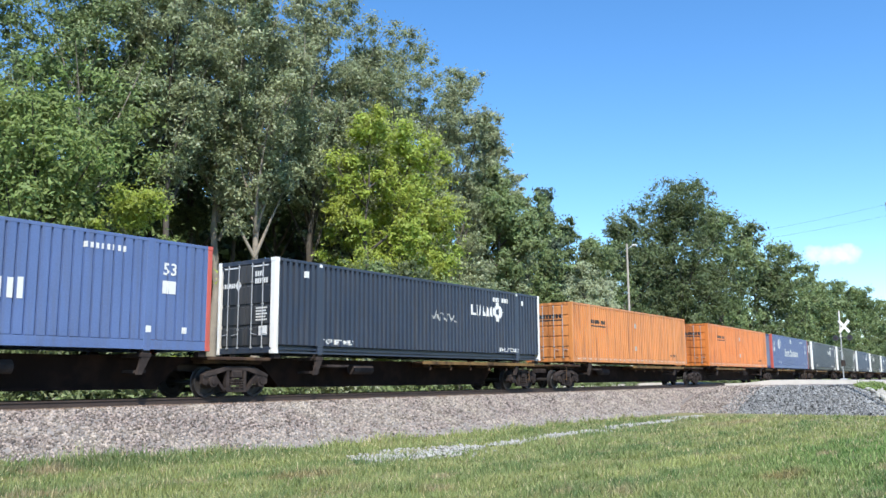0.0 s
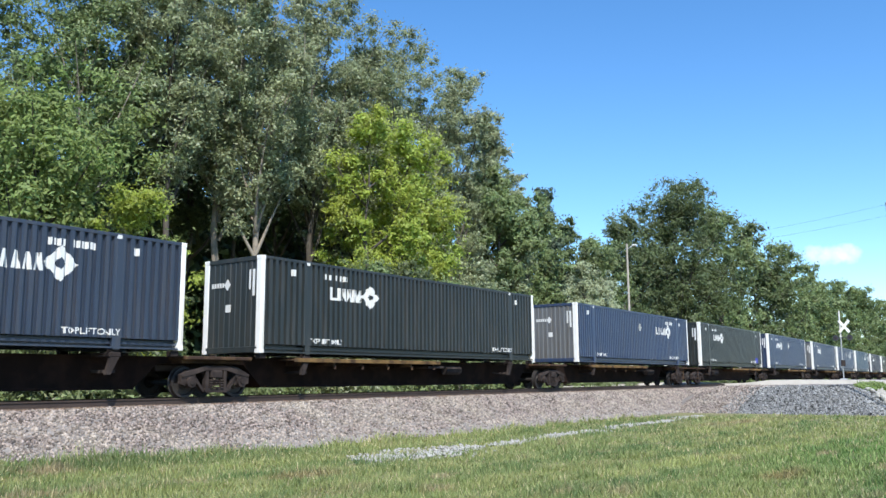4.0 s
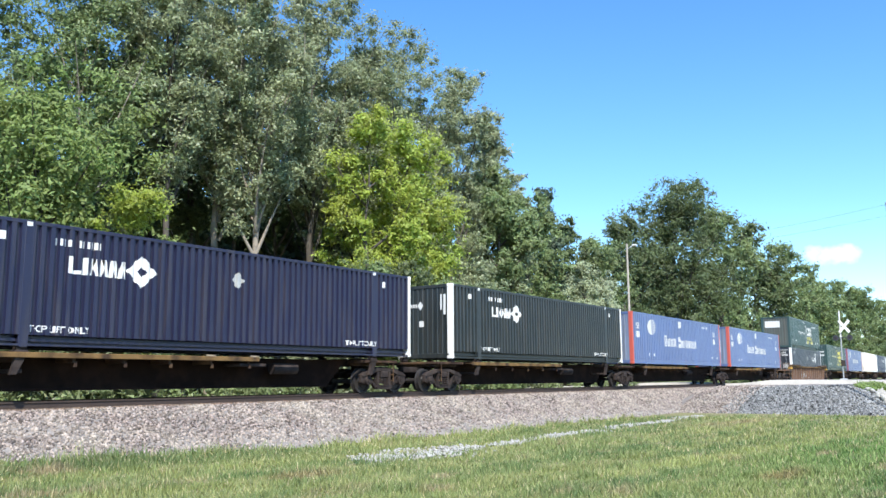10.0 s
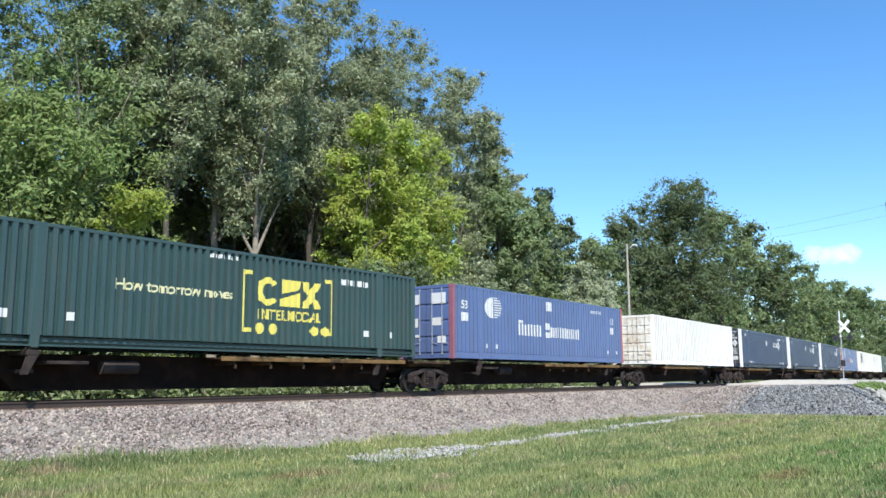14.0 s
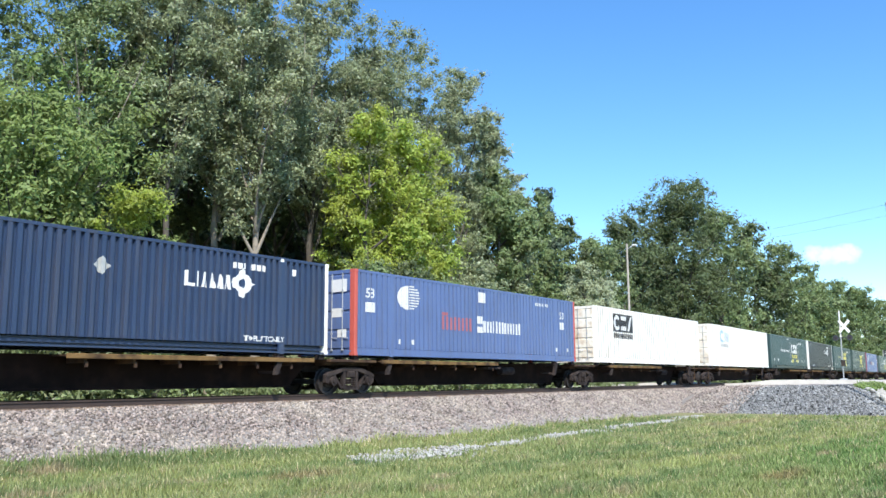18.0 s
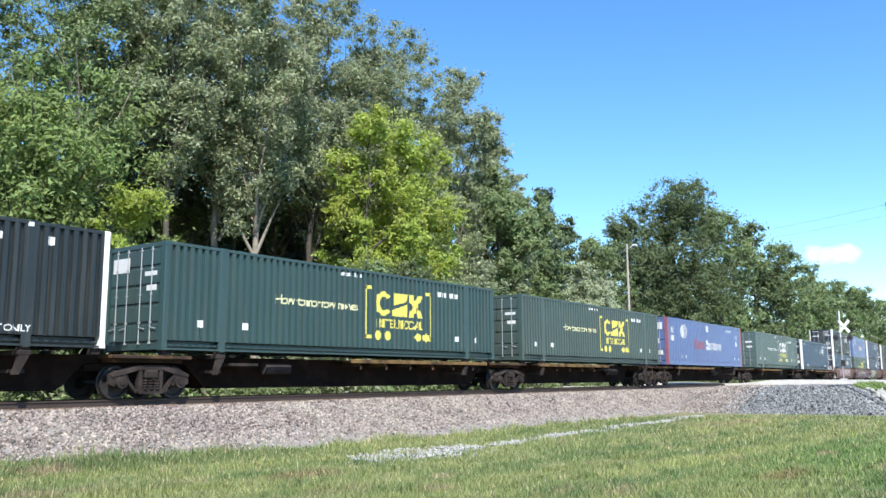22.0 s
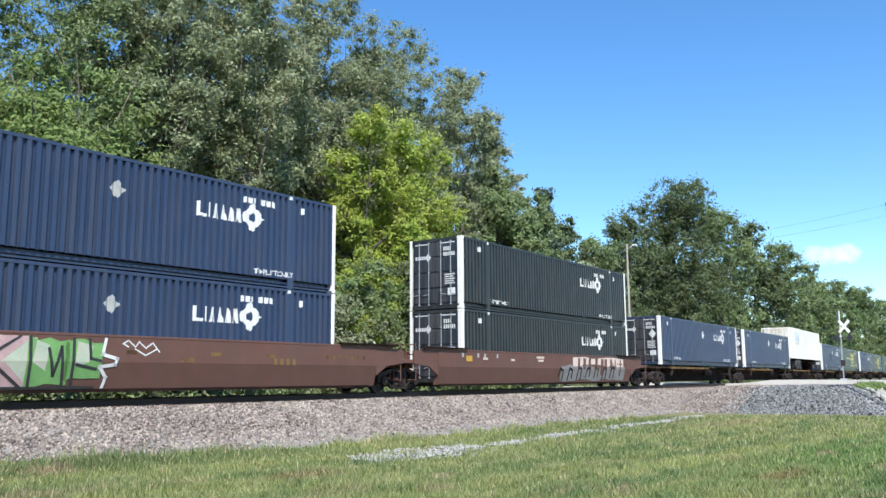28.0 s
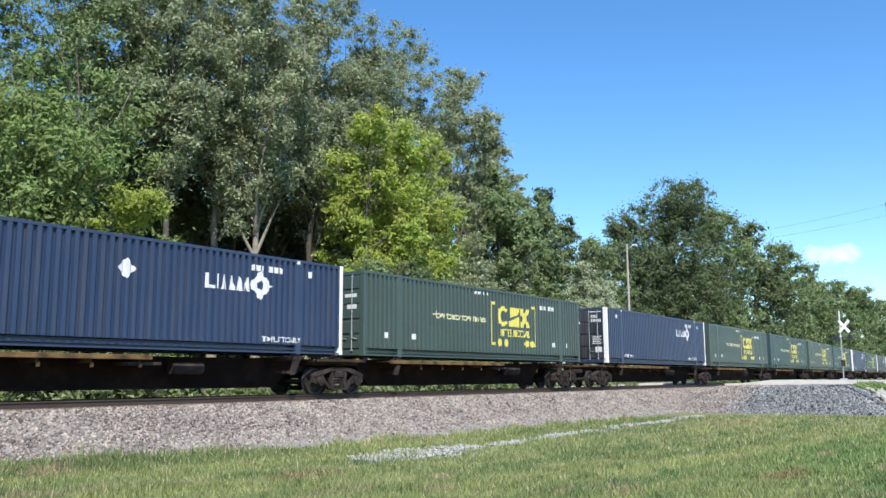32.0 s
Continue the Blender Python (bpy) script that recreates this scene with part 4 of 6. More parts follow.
            part("door_label", shared(("dl", q, m.name), lambda: end_plate(*q).mesh("door_label", m)), m, c)
        if kind == "orange_box":
            part("door_wordmark", shared("dw", end_bars), MAT["mark_black"], c)
    else:
        fm = MAT[{"diamond_box": "bulkhead_grey", "royal": "bulkhead_blue"}.get(kind, "bulkhead_green")]
        if color in ("ink", "black") or "dark_end" in extra:
            fm = col
        part("front_wall", shared(("front", kind, fm.name), lambda: end_wall(fm, -HALF + 0.02, -1)), fm, c, "plain grimy front bulkhead")
        if kind == "diamond_box":
            part("front_stencil", shared("front_stencil", front_stencil), W_, c)["kind"] = "stuff"
        lab = [(0.05, 0.28, 1.25, 1.48)] if kind == "diamond_box" else [(-0.12, 0.38, 1.38, 1.80), (-0.08, 0.36, 0.74, 1.05), (-0.62, -0.57, 1.1, 1.9)] if kind == "royal" else [(-0.4, 0.95, 1.9, 2.5), (0.3, 0.7, 0.55, 0.8)]
        if kind == "royal":
            num = part("length_number", letters("53", 0.42, W_), W_, c)
            num.location, num.rotation_euler = (-HALF + 0.010, 0.36, 1.92), (0, 0, radians(-90))
            num["kind"] = "stuff"
        if kind == "diamond_box":
            lab += [(-1.0, -0.9, 1.7, 2.5), (-0.82, -0.75, 1.9, 2.5)]
        for q in lab:
            part("front_label", shared(("fl", q), lambda: end_plate(*q, x=-HALF + 0.018).mesh("front_label", W_)), W_, c)
    box_marks(c, kind, where, {"extra": extra})
    return c
def door_stencil():
    """Rows of small marks on the doors: a wordmark with its emblem, the number, weights."""
    b = Build()
    def row(y, w, z0, z1, n, fill=0.62):
        for k in range(n):
            a = y - k * w / n
            b.box(-HALF - 0.022, -HALF - 0.014, a - w / n * fill, a, z0, z1)
    row(0.98, 0.52, 2.06, 2.20, 5, 0.7)
    b.beam([(0.20, 2.13), (0.34, 2.31), (0.48, 2.13), (0.34, 1.95)], -HALF - 0.022, -HALF - 0.014)
    row(-0.42, 0.40, 2.36, 2.52, 4)
    row(-0.42, 0.58, 2.14, 2.30, 6)
    for k in range(5):
        row(-0.48, 0.50 - 0.06 * (k % 2), 1.36 - 0.09 * k, 1.41 - 0.09 * k, 7, 0.75)
    return b.mesh("door_stencil", MAT["mark_white"])
def front_stencil():
    """A small wordmark with its emblem on the front bulkhead."""
    b = Build()
    for k in range(5):
        b.box(-HALF + 0.010, -HALF + 0.018, 0.86 - 0.12 * k, 0.94 - 0.12 * k, 2.02, 2.16)
    b.beam([(0.08, 2.09), (0.22, 2.27), (0.36, 2.09), (0.22, 1.91)], -HALF + 0.010, -HALF + 0.018)
    return b.mesh("front_stencil", MAT["mark_white"])
def end_bars():
    b = Build()
    for k in range(9):
        y = 0.85 - k * 0.18
        b.box(-HALF - 0.022, -HALF - 0.014, y - 0.13, y, 2.12, 2.32)
    b.box(-HALF - 0.022, -HALF - 0.014, -0.75, 0.85, 2.0, 2.06)
    return b.mesh("door_wordmark", MAT["mark_black"])

def wheel_mesh():
    prof = [(-0.07, 0.10), (-0.07, 0.17), (-0.02, 0.20), (-0.015, 0.33), (-0.07, 0.36), (-0.07, 0.42), (0.05, 0.425), (0.065, 0.455), (0.075, 0.455), (0.075, 0.36), (0.02, 0.33), (0.02, 0.17), (0.07, 0.15)]
    return Build().lathe((0, 0, 0), prof, 15).mesh("wheel", MAT["wheel"])
def side_frame_mesh():
    b = Build()
    for m in (1, -1):
        def half(pts, y0, y1):
            b.prism([(m * x, z) for x, z in (pts if m < 0 else pts[::-1])], y0, y1)
        half([(0.0, 0.74), (0.36, 0.74), (0.80, 0.62), (1.16, 0.56), (1.18, 0.62), (0.98, 0.72), (0.36, 0.86), (0.0, 0.86)], -0.09, 0.09)
        half([(0.0, 0.13), (0.34, 0.13), (0.42, 0.20), (0.38, 0.26), (0.0, 0.24)], -0.10, 0.10)
        half([(0.34, 0.14), (0.44, 0.16), (0.86, 0.62), (0.76, 0.66)], -0.06, 0.06)
        half([(0.26, 0.22), (0.36, 0.22), (0.36, 0.78), (0.26, 0.78)], -0.075, 0.075)
        half([(0.66, 0.34), (0.76, 0.34), (0.80, 0.64), (0.70, 0.66)], -0.06, 0.06)
        half([(1.02, 0.32), (1.18, 0.38), (1.18, 0.62), (1.00, 0.66)], -0.06, 0.06)
        half([(0.72, 0.52), (1.08, 0.52), (1.08, 0.64), (0.72, 0.66)], -0.07, 0.07)
    for x in (-0.875, 0.875):
        b.tube((x, -0.15, 0.42), (x, 0.06, 0.42), 0.15, n=12)
        b.tube((x, -0.18, 0.42), (x, -0.15, 0.42), 0.07, n=8)
    return b.mesh("side_frame", MAT["bogie"])
def spring_mesh():
    b = Build()
    for x in (-0.18, 0.0, 0.18):
        for k in range(4):
            b.tube((x, 0, 0.25 + k * 0.068), (x, 0, 0.290 + k * 0.068), 0.075, n=6)
    return b.mesh("spring_nest", MAT["bogie"])
def bolster_mesh():
    b = Build().box(-0.20, 0.20, -1.12, 1.12, 0.52, 0.74, 0.03)
    b.tube((0, 0, 0.74), (0, 0, 0.92), 0.35, n=14)
    return b.mesh("bolster", MAT["bogie"])
def bogie(s):
    t = tagged(new("wagon_bogie"), "dusty cast-steel freight bogie with two axles on the rail", "bogie", "bogies of the train")
    for y in (-1.0, 1.0):
        f = part("side_frame", shared("side_frame", side_frame_mesh), None, t)
        f.location = (0, y, 0)
        if y > 0:
            f.rotation_euler = (0, 0, math.pi)
        q = part("spring_nest", shared("spring", spring_mesh), None, f)
        q.location = (0, -0.075, 0)
    part("bolster", shared("bolster", bolster_mesh), None, t)
    for x in (-0.875, 0.875):
        part("axle", shared(("axle", x), lambda: Build().tube((x, -0.95, 0.42), (x, 0.95, 0.42), 0.08, n=10).mesh("axle", MAT["wheel"])), None, t)
        for y in (-0.755, 0.755):
            w = part("wheel", shared("wheel", wheel_mesh), None, t)
            w.location = (x, y, 0.42)
            if y > 0:
                w.rotation_euler = (0, 0, math.pi)
    return moving(t, s)

def spine_wagon(a, c, left, right, deck, start=1.4, ends=(True, True)):
    """A spine unit from bogie a to bogie c that carries a box from left to right (all along the train)."""
    s = (left + right) / 2
    t = tagged(new("spine_wagon"), "dark brown spine flat wagon with rusty side decks", "wagon", "wagons of the train")
    A, C, LL, RR = a - s, c - s, left - s, right - s
    b = Build()
    b.prism([(A + 0.2, 0.92), (A + 1.5, 0.92), (A + 2.2, 0.27), (C - 2.2, 0.27), (C - 1.5, 0.92), (C - 0.2, 0.92), (C - 0.2, 1.12), (A + 0.2, 1.12)], -0.42, 0.42)
    b.box(A + 2.3, C - 2.3, -0.60, 0.60, 0.24, 0.30)
    part("centre_sill", b, MAT["under"], t)
    for x0, x1 in ((A - 0.55, A + 1.15), (C - 1.15, C + 0.55)):
        p = Build().box(x0, x1, -1.20, 1.20, 1.02, 1.12, 0.02)
        p.box(x0 + 0.1, x1 - 0.1, -0.9, 0.9, 0.93, 1.02)
        part("end_platform", p, MAT["deck"], t)
    for x in (-6.10, 6.10):
        p = Build().box(x - 0.16, x + 0.16, -1.28, 1.28, 1.05, 1.17, 0.02)
        for sg in (-1, 1):
            i = len(p.v)
            p.prism([(x - 0.24, 0.62), (x - 0.10, 0.62), (x + 0.12, 1.06), (x - 0.12, 1.06)], sg * 1.22 - 0.05, sg * 1.22 + 0.05)
            p.box(x - 0.12, x + 0.06, min(sg * 0.4, sg * 1.2), max(sg * 0.4, sg * 1.2), 0.66, 0.74)
            p.box(x - 0.12, x + 0.12, sg * 1.16 - 0.09, sg * 1.16 + 0.09, 1.17, 1.245)
        part("container_bracket", p, MAT["bogie"], t)
    for x in (LL + 0.2, RR - 0.2):
        for sg in (-1, 1):
            part("corner_pedestal", Build().box(x - 0.12, x + 0.12, sg * 1.12 - 0.1, sg * 1.12 + 0.1, 1.10, 1.245, 0.01), MAT["bogie"], t)
    x0, x1 = (LL + start, LL + 9.0) if deck == "left" else (RR - 8.8, RR - 0.6)
    for sg in (-1, 1):
        p = Build().box(x0, x1, min(sg * 0.62, sg * 1.27), max(sg * 0.62, sg * 1.27), 1.06, 1.10)
        k = x0 + 0.5
        while k < x1:
            p.box(k, k + 0.08, min(sg * 0.42, sg * 1.2), max(sg * 0.42, sg * 1.2), 0.90, 1.06)
            p.box(k + 0.02, k + 0.10, min(sg * 1.20, sg * 1.24), max(sg * 1.20, sg * 1.24), 0.80, 0.93)
            k += 1.35
        part("side_deck", p, MAT["deck"], t)
        part("deck_edge", Build().box(x0, x1, min(sg * 1.27, sg * 1.32), max(sg * 1.27, sg * 1.32), 1.00, 1.125, 0.01), MAT["deck_edge"] if sg < 0 else MAT["deck"], t, "worn yellowish deck edge")
    y0, y1 = (RR - 6.2, RR - 5.2) if deck == "left" else (LL + 4.0, LL + 5.0)
    tank = Build().tube((y0, -0.78, 0.80), (y1, -0.78, 0.80), 0.17, n=12)
    part("air_tank", tank, MAT["bogie"], t)
    part("side_step", Build().box(y0 - 1.6, y0 - 0.6, -1.22, -0.5, 0.86, 0.94, 0.01), MAT["bogie"], t)
    for x, free in zip((A - 0.35, C + 0.35), ends):
        if free:
            p = Build()
            for yy in (-1.18, -0.86):
                p.tube((x, yy, 0.38), (x, yy, 1.05), 0.018, n=6)
            for zz in (0.42, 0.62, 0.82):
                p.tube((x, -1.18, zz), (x, -0.86, zz), 0.016, n=6)
            part("grab_ladder", p, MAT["deck"], t)
        part("drawbar", Build().box(min(x, x + math.copysign(1.0, x)), max(x, x + math.copysign(1.0, x)), -0.12, 0.12, 0.72, 0.92, 0.02), MAT["bogie"], t)
    return moving(t, s)

def well_wagon(a, c, left, right, style):
    s = (left + right) / 2
    col = MAT["well_rust"] if style == "ribbed" else MAT["well"]
    t = tagged(new("well_wagon"), "weathered rust-orange ribbed well wagon with spray-paint marks" if style == "ribbed" else "oxide brown smooth-sided well wagon with graffiti", "wagon", "wagons of the train")
    A, C, LL, RR = a - s, c - s, left - s, right - s
    top, bot = (1.48, 0.16) if style == "ribbed" else (1.55, 0.24)
    for sg in (-1, 1):
        y = sg * 1.42
        b = Build()
        if style == "ribbed":
            y = sg * 1.30
            b.prism([(A + 1.1, bot), (C - 1.1, bot), (C - 1.1, 0.86), (C + 0.3, 0.98), (C + 0.3, top - 0.1), (A - 0.3, top - 0.1), (A - 0.3, 0.98), (A + 1.1, 0.86)], y - 0.03, y + 0.03)
            part("well_side", b, col, t)
            n = 15
            for k in range(n):
                x = A + 1.2 + k * (C - A - 2.4) / (n - 1)
                wide = 0.10 if k in (3, 11) else 0.045
                q = Build().beam([(y, bot + 0.04), (y + sg * 0.10, bot + 0.04), (y + sg * 0.22, top - 0.12), (y, top - 0.12)], x - wide, x + wide)
                part("side_rib", q, col, t)
            for x0, x1 in ((LL - 1.5, LL + 2.5), (RR - 2.5, RR + 1.5)):
                part("walkway", Build().box(x0, x1, sg * 1.46 - 0.15, sg * 1.46 + 0.15, top + 0.004, top + 0.13, 0.015), MAT["deck"], t, "dark brown walkway beam")
            for x0, x1 in ((A - 0.45, A + 0.35), (C - 0.35, C + 0.45)):
                part("end_cap", Build().box(x0, x1, sg * 1.43 - 0.14, sg * 1.43 + 0.14, top - 0.30, top - 0.125, 0.02), MAT["mark_ochre"], t, "worn orange end cap")
            part("top_sill", Build().box(A - 0.4, C + 0.4, sg * 1.42 - 0.13, sg * 1.42 + 0.13, top - 0.12, top, 0.02), MAT["deck_edge"], t, "yellow-brown top sill")
            part("bottom_sill", Build().box(A + 1.1, C - 1.1, y - 0.08, y + 0.08, bot - 0.02, bot + 0.10, 0.02), col, t)
        else:
            sec = [(y - sg * 0.04, top), (y + sg * 0.055, top), (y + sg * 0.06, top - 0.02), (y + sg * 0.06, 0.92), (y - sg * 0.10, bot + 0.03), (y - sg * 0.12, bot), (y - sg * 0.20, bot + 0.02), (y - sg * 0.04, 0.95)]
            b.beam(sec, A + 1.75, C - 1.75)
            for e, q in ((A, 1), (C, -1)):
                b.prism([(e + q * 1.76, 0.60), (e + q * 1.2, 0.92), (e + q * 0.3, 1.02), (e + q * 0.3, top - 0.08), (e + q * 1.76, top)], y - 0.04, y + 0.05)
            part("well_side", b, col, t)
            part("top_sill", Build().box(A + 0.9, C - 0.9, y - 0.07, y + 0.09, top - 0.03, top + 0.035, 0.01), col, t)
            for k in (0, 1):
                x0, x1 = (A + 0.7, A + 3.6) if k == 0 else (C - 3.6, C - 0.7)
                part("walkway", Build().box(x0, x1, min(y, y + sg * 0.16), max(y, y + sg * 0.16), top + 0.04, top + 0.10, 0.01), MAT["under"], t, "dark grated walkway")
    b = Build().box(A + 2.0, C - 2.0, -1.35, 1.35, 0.20, 0.28)
    part("well_floor", b, MAT["under"], t)
    for x0, x1 in ((A - 0.5, A + 1.7), (C - 1.7, C + 0.5)):
        part("end_platform", Build().box(x0, x1, -1.40, 1.40, 1.02, 1.16, 0.02).box(x0 + 0.1, x1 - 0.1, -0.4, 0.4, 0.86, 1.02), col, t)
    for x in (A - 0.45, C + 0.45):
        p = Build()
        for yy in (-1.42, -0.95):
            p.tube((x, yy, 0.4), (x, yy, 1.75), 0.02, n=6)
        for zz in (0.45, 0.75, 1.05, 1.35, 1.70):
            p.tube((x, -1.42, zz), (x, -0.95, zz), 0.018, n=6)
        part("grab_ladder", p, col, t)
        part("drawbar", Build().box(min(x, x + math.copysign(0.8, x)), max(x, x + math.copysign(0.8, x)), -0.12, 0.12, 0.72, 0.92, 0.02), MAT["bogie"], t)
    yn = -1.42 - 0.064
    def mark(name, polys, material, label):
        bb = Build()
        for p in polys:
            bb.prism(p, yn - 0.006, yn)
        part(name, bb, material, t, label)
    rg = random.Random(int(s))
    if style == "ribbed":
        bb = Build()
        g0 = LL + 3.9
        for run in ([(0.05, 0.95), (0.22, 0.35), (0.60, 0.42), (0.72, 1.05), (0.50, 0.80)], [(1.05, 0.40), (1.45, 1.10), (1.30, 0.62), (1.75, 0.80), (1.10, 0.30)], [(2.10, 1.10), (2.25, 0.60), (2.60, 1.00), (2.35, 0.45), (2.80, 0.62)], [(3.65, 1.05), (3.15, 0.85), (3.45, 0.50), (3.05, 0.32), (3.85, 0.42)]):
            for (xa, za), (xb, zb_) in zip(run, run[1:]):
                n_ = math.hypot(xb - xa, zb_ - za)
                ux, uz = 0.035 * (zb_ - za) / n_, 0.035 * (xb - xa) / n_
                bb.prism([(g0 + xa - ux, za + uz), (g0 + xa + ux, za - uz), (g0 + xb + ux, zb_ - uz), (g0 + xb - ux, zb_ + uz)], -1.338, -1.332)
        part("graffiti", bb, MAT["mark_grey"], t, "pale zigzag spray-paint scrawl")
    else:
        def split(p):
            """The parts of an outline over and under the side's crease."""
            turned = [(z, x) for x, z in p]
            return [[(x, z) for z, x in q] for q in (cut(turned, 0.0, 0.92), cut(turned, 0.92, 3.0)) if len(q) > 2]
        def layer(k, name, polys, material, label):
            bb = Build()
            for p in polys:
                for q in split([(x, min(max(z, bot + 0.05), top - 0.05)) for x, z in p]):
                    bb.poly([(x, -1.48 + (0.16 * (0.92 - z) / (0.92 - bot) if z < 0.92 else 0) - 0.003 * k, z) for x, z in q])
            ob = part(name, bb, MAT[material], t, label)
            ob["kind"] = "stuff"
        def ragged(x0, x1, z0, z1, n):
            """Upright strips side by side with uneven ends."""
            w = (x1 - x0) / n
            zl, zh = [z0 + rg.uniform(0, 0.12) for _ in range(n + 1)], [z1 - rg.uniform(0, 0.12) for _ in range(n + 1)]
            return [[(x0 + k * w, zl[k]), (x0 + (k + 1) * w, zl[k + 1]), (x0 + (k + 1) * w, zh[k + 1]), (x0 + k * w, zh[k])] for k in range(n)]
        def line(pts, w):
            out = []
            for (xa, za), (xb, zb_) in zip(pts, pts[1:]):
                n_ = math.hypot(xb - xa, zb_ - za) or 1
                ux, uz = (xb - xa) / n_ * w / 2, (zb_ - za) / n_ * w / 2
                out.append([(xa - uz - ux, za + ux - uz), (xa + uz - ux, za - ux - uz), (xb + uz + ux, zb_ - ux + uz), (xb - uz + ux, zb_ + ux + uz)])
            return out
        def blob(cx, cz, rx, rz):
            w = [rg.uniform(0.75, 1.2) for _ in range(12)]
            return [(cx + rx * w[j] * math.cos(j * math.pi / 6), cz + rz * w[j] * math.sin(j * math.pi / 6)) for j in range(12)]
        def at(pts, x):
            return [(x + a, z) for a, z in pts]
        if style == "mural":
            m = LL + 1.5
            layer(1, "graffiti", ragged(m + 0.15, m + 4.7, 0.30, 1.50, 12), "graffiti_pale", "pale green and cream spray-painted letter shapes")
            layer(2, "graffiti", [at(p, m) for p in ([(2.6, 0.32), (3.2, 0.32), (4.6, 1.48), (3.9, 1.48)], [(3.6, 0.32), (4.6, 0.34), (4.0, 0.9), (3.4, 0.85)], [(2.5, 1.3), (3.1, 1.48), (3.5, 1.0), (3.1, 0.8)])], "graffiti_pink", "pink-grey spray-painted shapes")
            layer(3, "graffiti", ragged(m + 4.5, m + 5.5, 0.30, 1.50, 4) + ragged(m + 5.4, m + 6.35, 0.42, 1.46, 4), "graffiti_green", "green spray-painted letter shapes")
            layer(4, "graffiti", [at(p, m) for p in ([(4.62, 0.9), (4.95, 0.7), (5.0, 1.3), (4.7, 1.4)], [(5.65, 0.8), (6.0, 0.9), (6.1, 1.3), (5.7, 1.4)])], "graffiti_pale", "pale green highlights")
            strokes = [at(p, m) for p in ([(0.2, 1.46), (1.3, 1.44), (0.9, 1.05), (1.5, 0.85)], [(0.3, 0.75), (0.9, 0.9), (1.5, 1.3), (1.6, 1.5)], [(1.2, 0.55), (1.6, 0.75), (1.4, 0.5)], [(1.9, 1.5), (1.95, 1.1), (2.3, 1.0), (2.4, 0.6), (2.0, 0.32)], [(2.5, 1.45), (3.2, 0.95), (2.6, 0.45)],
                                           [(3.4, 1.48), (3.75, 1.1), (4.3, 1.48)], [(3.75, 0.85), (4.4, 0.34)], [(4.55, 1.5), (4.6, 0.35)], [(5.0, 1.2), (5.15, 0.6), (5.3, 1.25), (5.4, 0.4)], [(5.6, 1.45), (5.62, 0.4)], [(5.7, 0.85), (6.2, 0.75)], [(6.0, 1.45), (6.05, 1.0), (6.3, 0.95)], [(0.4, 0.31), (6.2, 0.31)])]
            layer(5, "graffiti_outline", [q for p in strokes for q in line(p, 0.075)], "mark_black", "dark spray-painted outlines")
            edge = [at(p, m) for p in ([(0.95, 1.5), (0.1, 1.38), (0.75, 1.0), (0.05, 0.78), (0.25, 0.5), (0.2, 0.3)], [(6.42, 1.5), (6.35, 1.1), (6.75, 1.0), (6.7, 0.86), (6.3, 0.8), (6.5, 0.55), (6.45, 0.3)], [(1.75, 1.5), (2.9, 1.46), (3.3, 1.5)])]
            layer(6, "graffiti_edge", [q for p in edge for q in line(p, 0.085)], "mark_white", "white spray-painted edge")
            tag = [at(p, m + 6.75) for p in ([(0.3, 1.3), (0.15, 1.38), (0.3, 1.46), (0.5, 1.3), (0.6, 1.44), (0.8, 1.28), (1.0, 1.42), (1.2, 1.2)], [(0.5, 1.25), (0.8, 1.1), (1.1, 1.25)])]
            layer(1, "graffiti_tag", [q for p in tag for q in line(p, 0.035)], "mark_white", "thin white spray-painted scrawl")
            layer(1, "stencil_patch", [[(x, z), (x + w, z), (x + w, z + 0.1), (x, z + 0.1)] for x, z, w in ((m + 7.0, 1.12, 0.3), (m + 9.6, 1.12, 0.35), (m + 11.6, 1.12, 0.35), (m + 8.6, 0.95, 0.12), (m + 8.85, 0.95, 0.2))], "deck_edge", "faded ochre stencil patches")
        elif style == "letters":
            cols = ragged(LL + 2.5, LL + 13.2, 0.5, 1.45, 34)
            layer(1, "graffiti", [q for k, q in enumerate(cols) if k % 3 != 2], "graffiti_pink", "row of pale pink spray-painted block shapes")
            layer(2, "graffiti", [q for k, q in enumerate(ragged(LL + 7.5, LL + 13.0, 0.7, 1.4, 18)) if k % 3 == 0], "mark_white", "white spray-painted block shapes")
            layer(3, "graffiti_outline", [q for k in range(16) for q in line([(LL + 2.6 + 0.66 * k, rg.uniform(0.5, 0.8)), (LL + 2.9 + 0.66 * k, rg.uniform(0.8, 1.4)), (LL + 3.1 + 0.66 * k, rg.uniform(0.5, 1.0))], 0.05)], "well", "brown spray-painted outlines")
        elif style == "purple":
            layer(1, "graffiti", ragged(LL + 0.8, RR - 0.9, 0.35, 1.42, 30), "graffiti_purple", "purple spray-painted haze")
            layer(2, "graffiti", [blob(LL + 3.5 + 1.3 * k, rg.uniform(0.7, 1.2), 0.22, 0.2) for k in range(7)], "mark_yellow", "yellow spray-painted spots")
            layer(3, "graffiti_outline", [q for k in range(12) for q in line([(LL + 2.6 + 0.9 * k, rg.uniform(0.5, 0.8)), (LL + 3.0 + 0.9 * k, rg.uniform(0.8, 1.4)), (LL + 3.3 + 0.9 * k, rg.uniform(0.5, 1.0))], 0.06)], "graffiti_cream", "cream spray-painted scrawl")
        else:
            layer(1, "graffiti", ragged(RR - 8.2, RR - 0.9, 0.30, 1.12, 16), "graffiti_grey", "broad grey spray-painted band")
            layer(2, "graffiti", ragged(RR - 7.0, RR - 1.1, 1.02, 1.52, 9), "graffiti_cream", "pale cream spray-painted band")
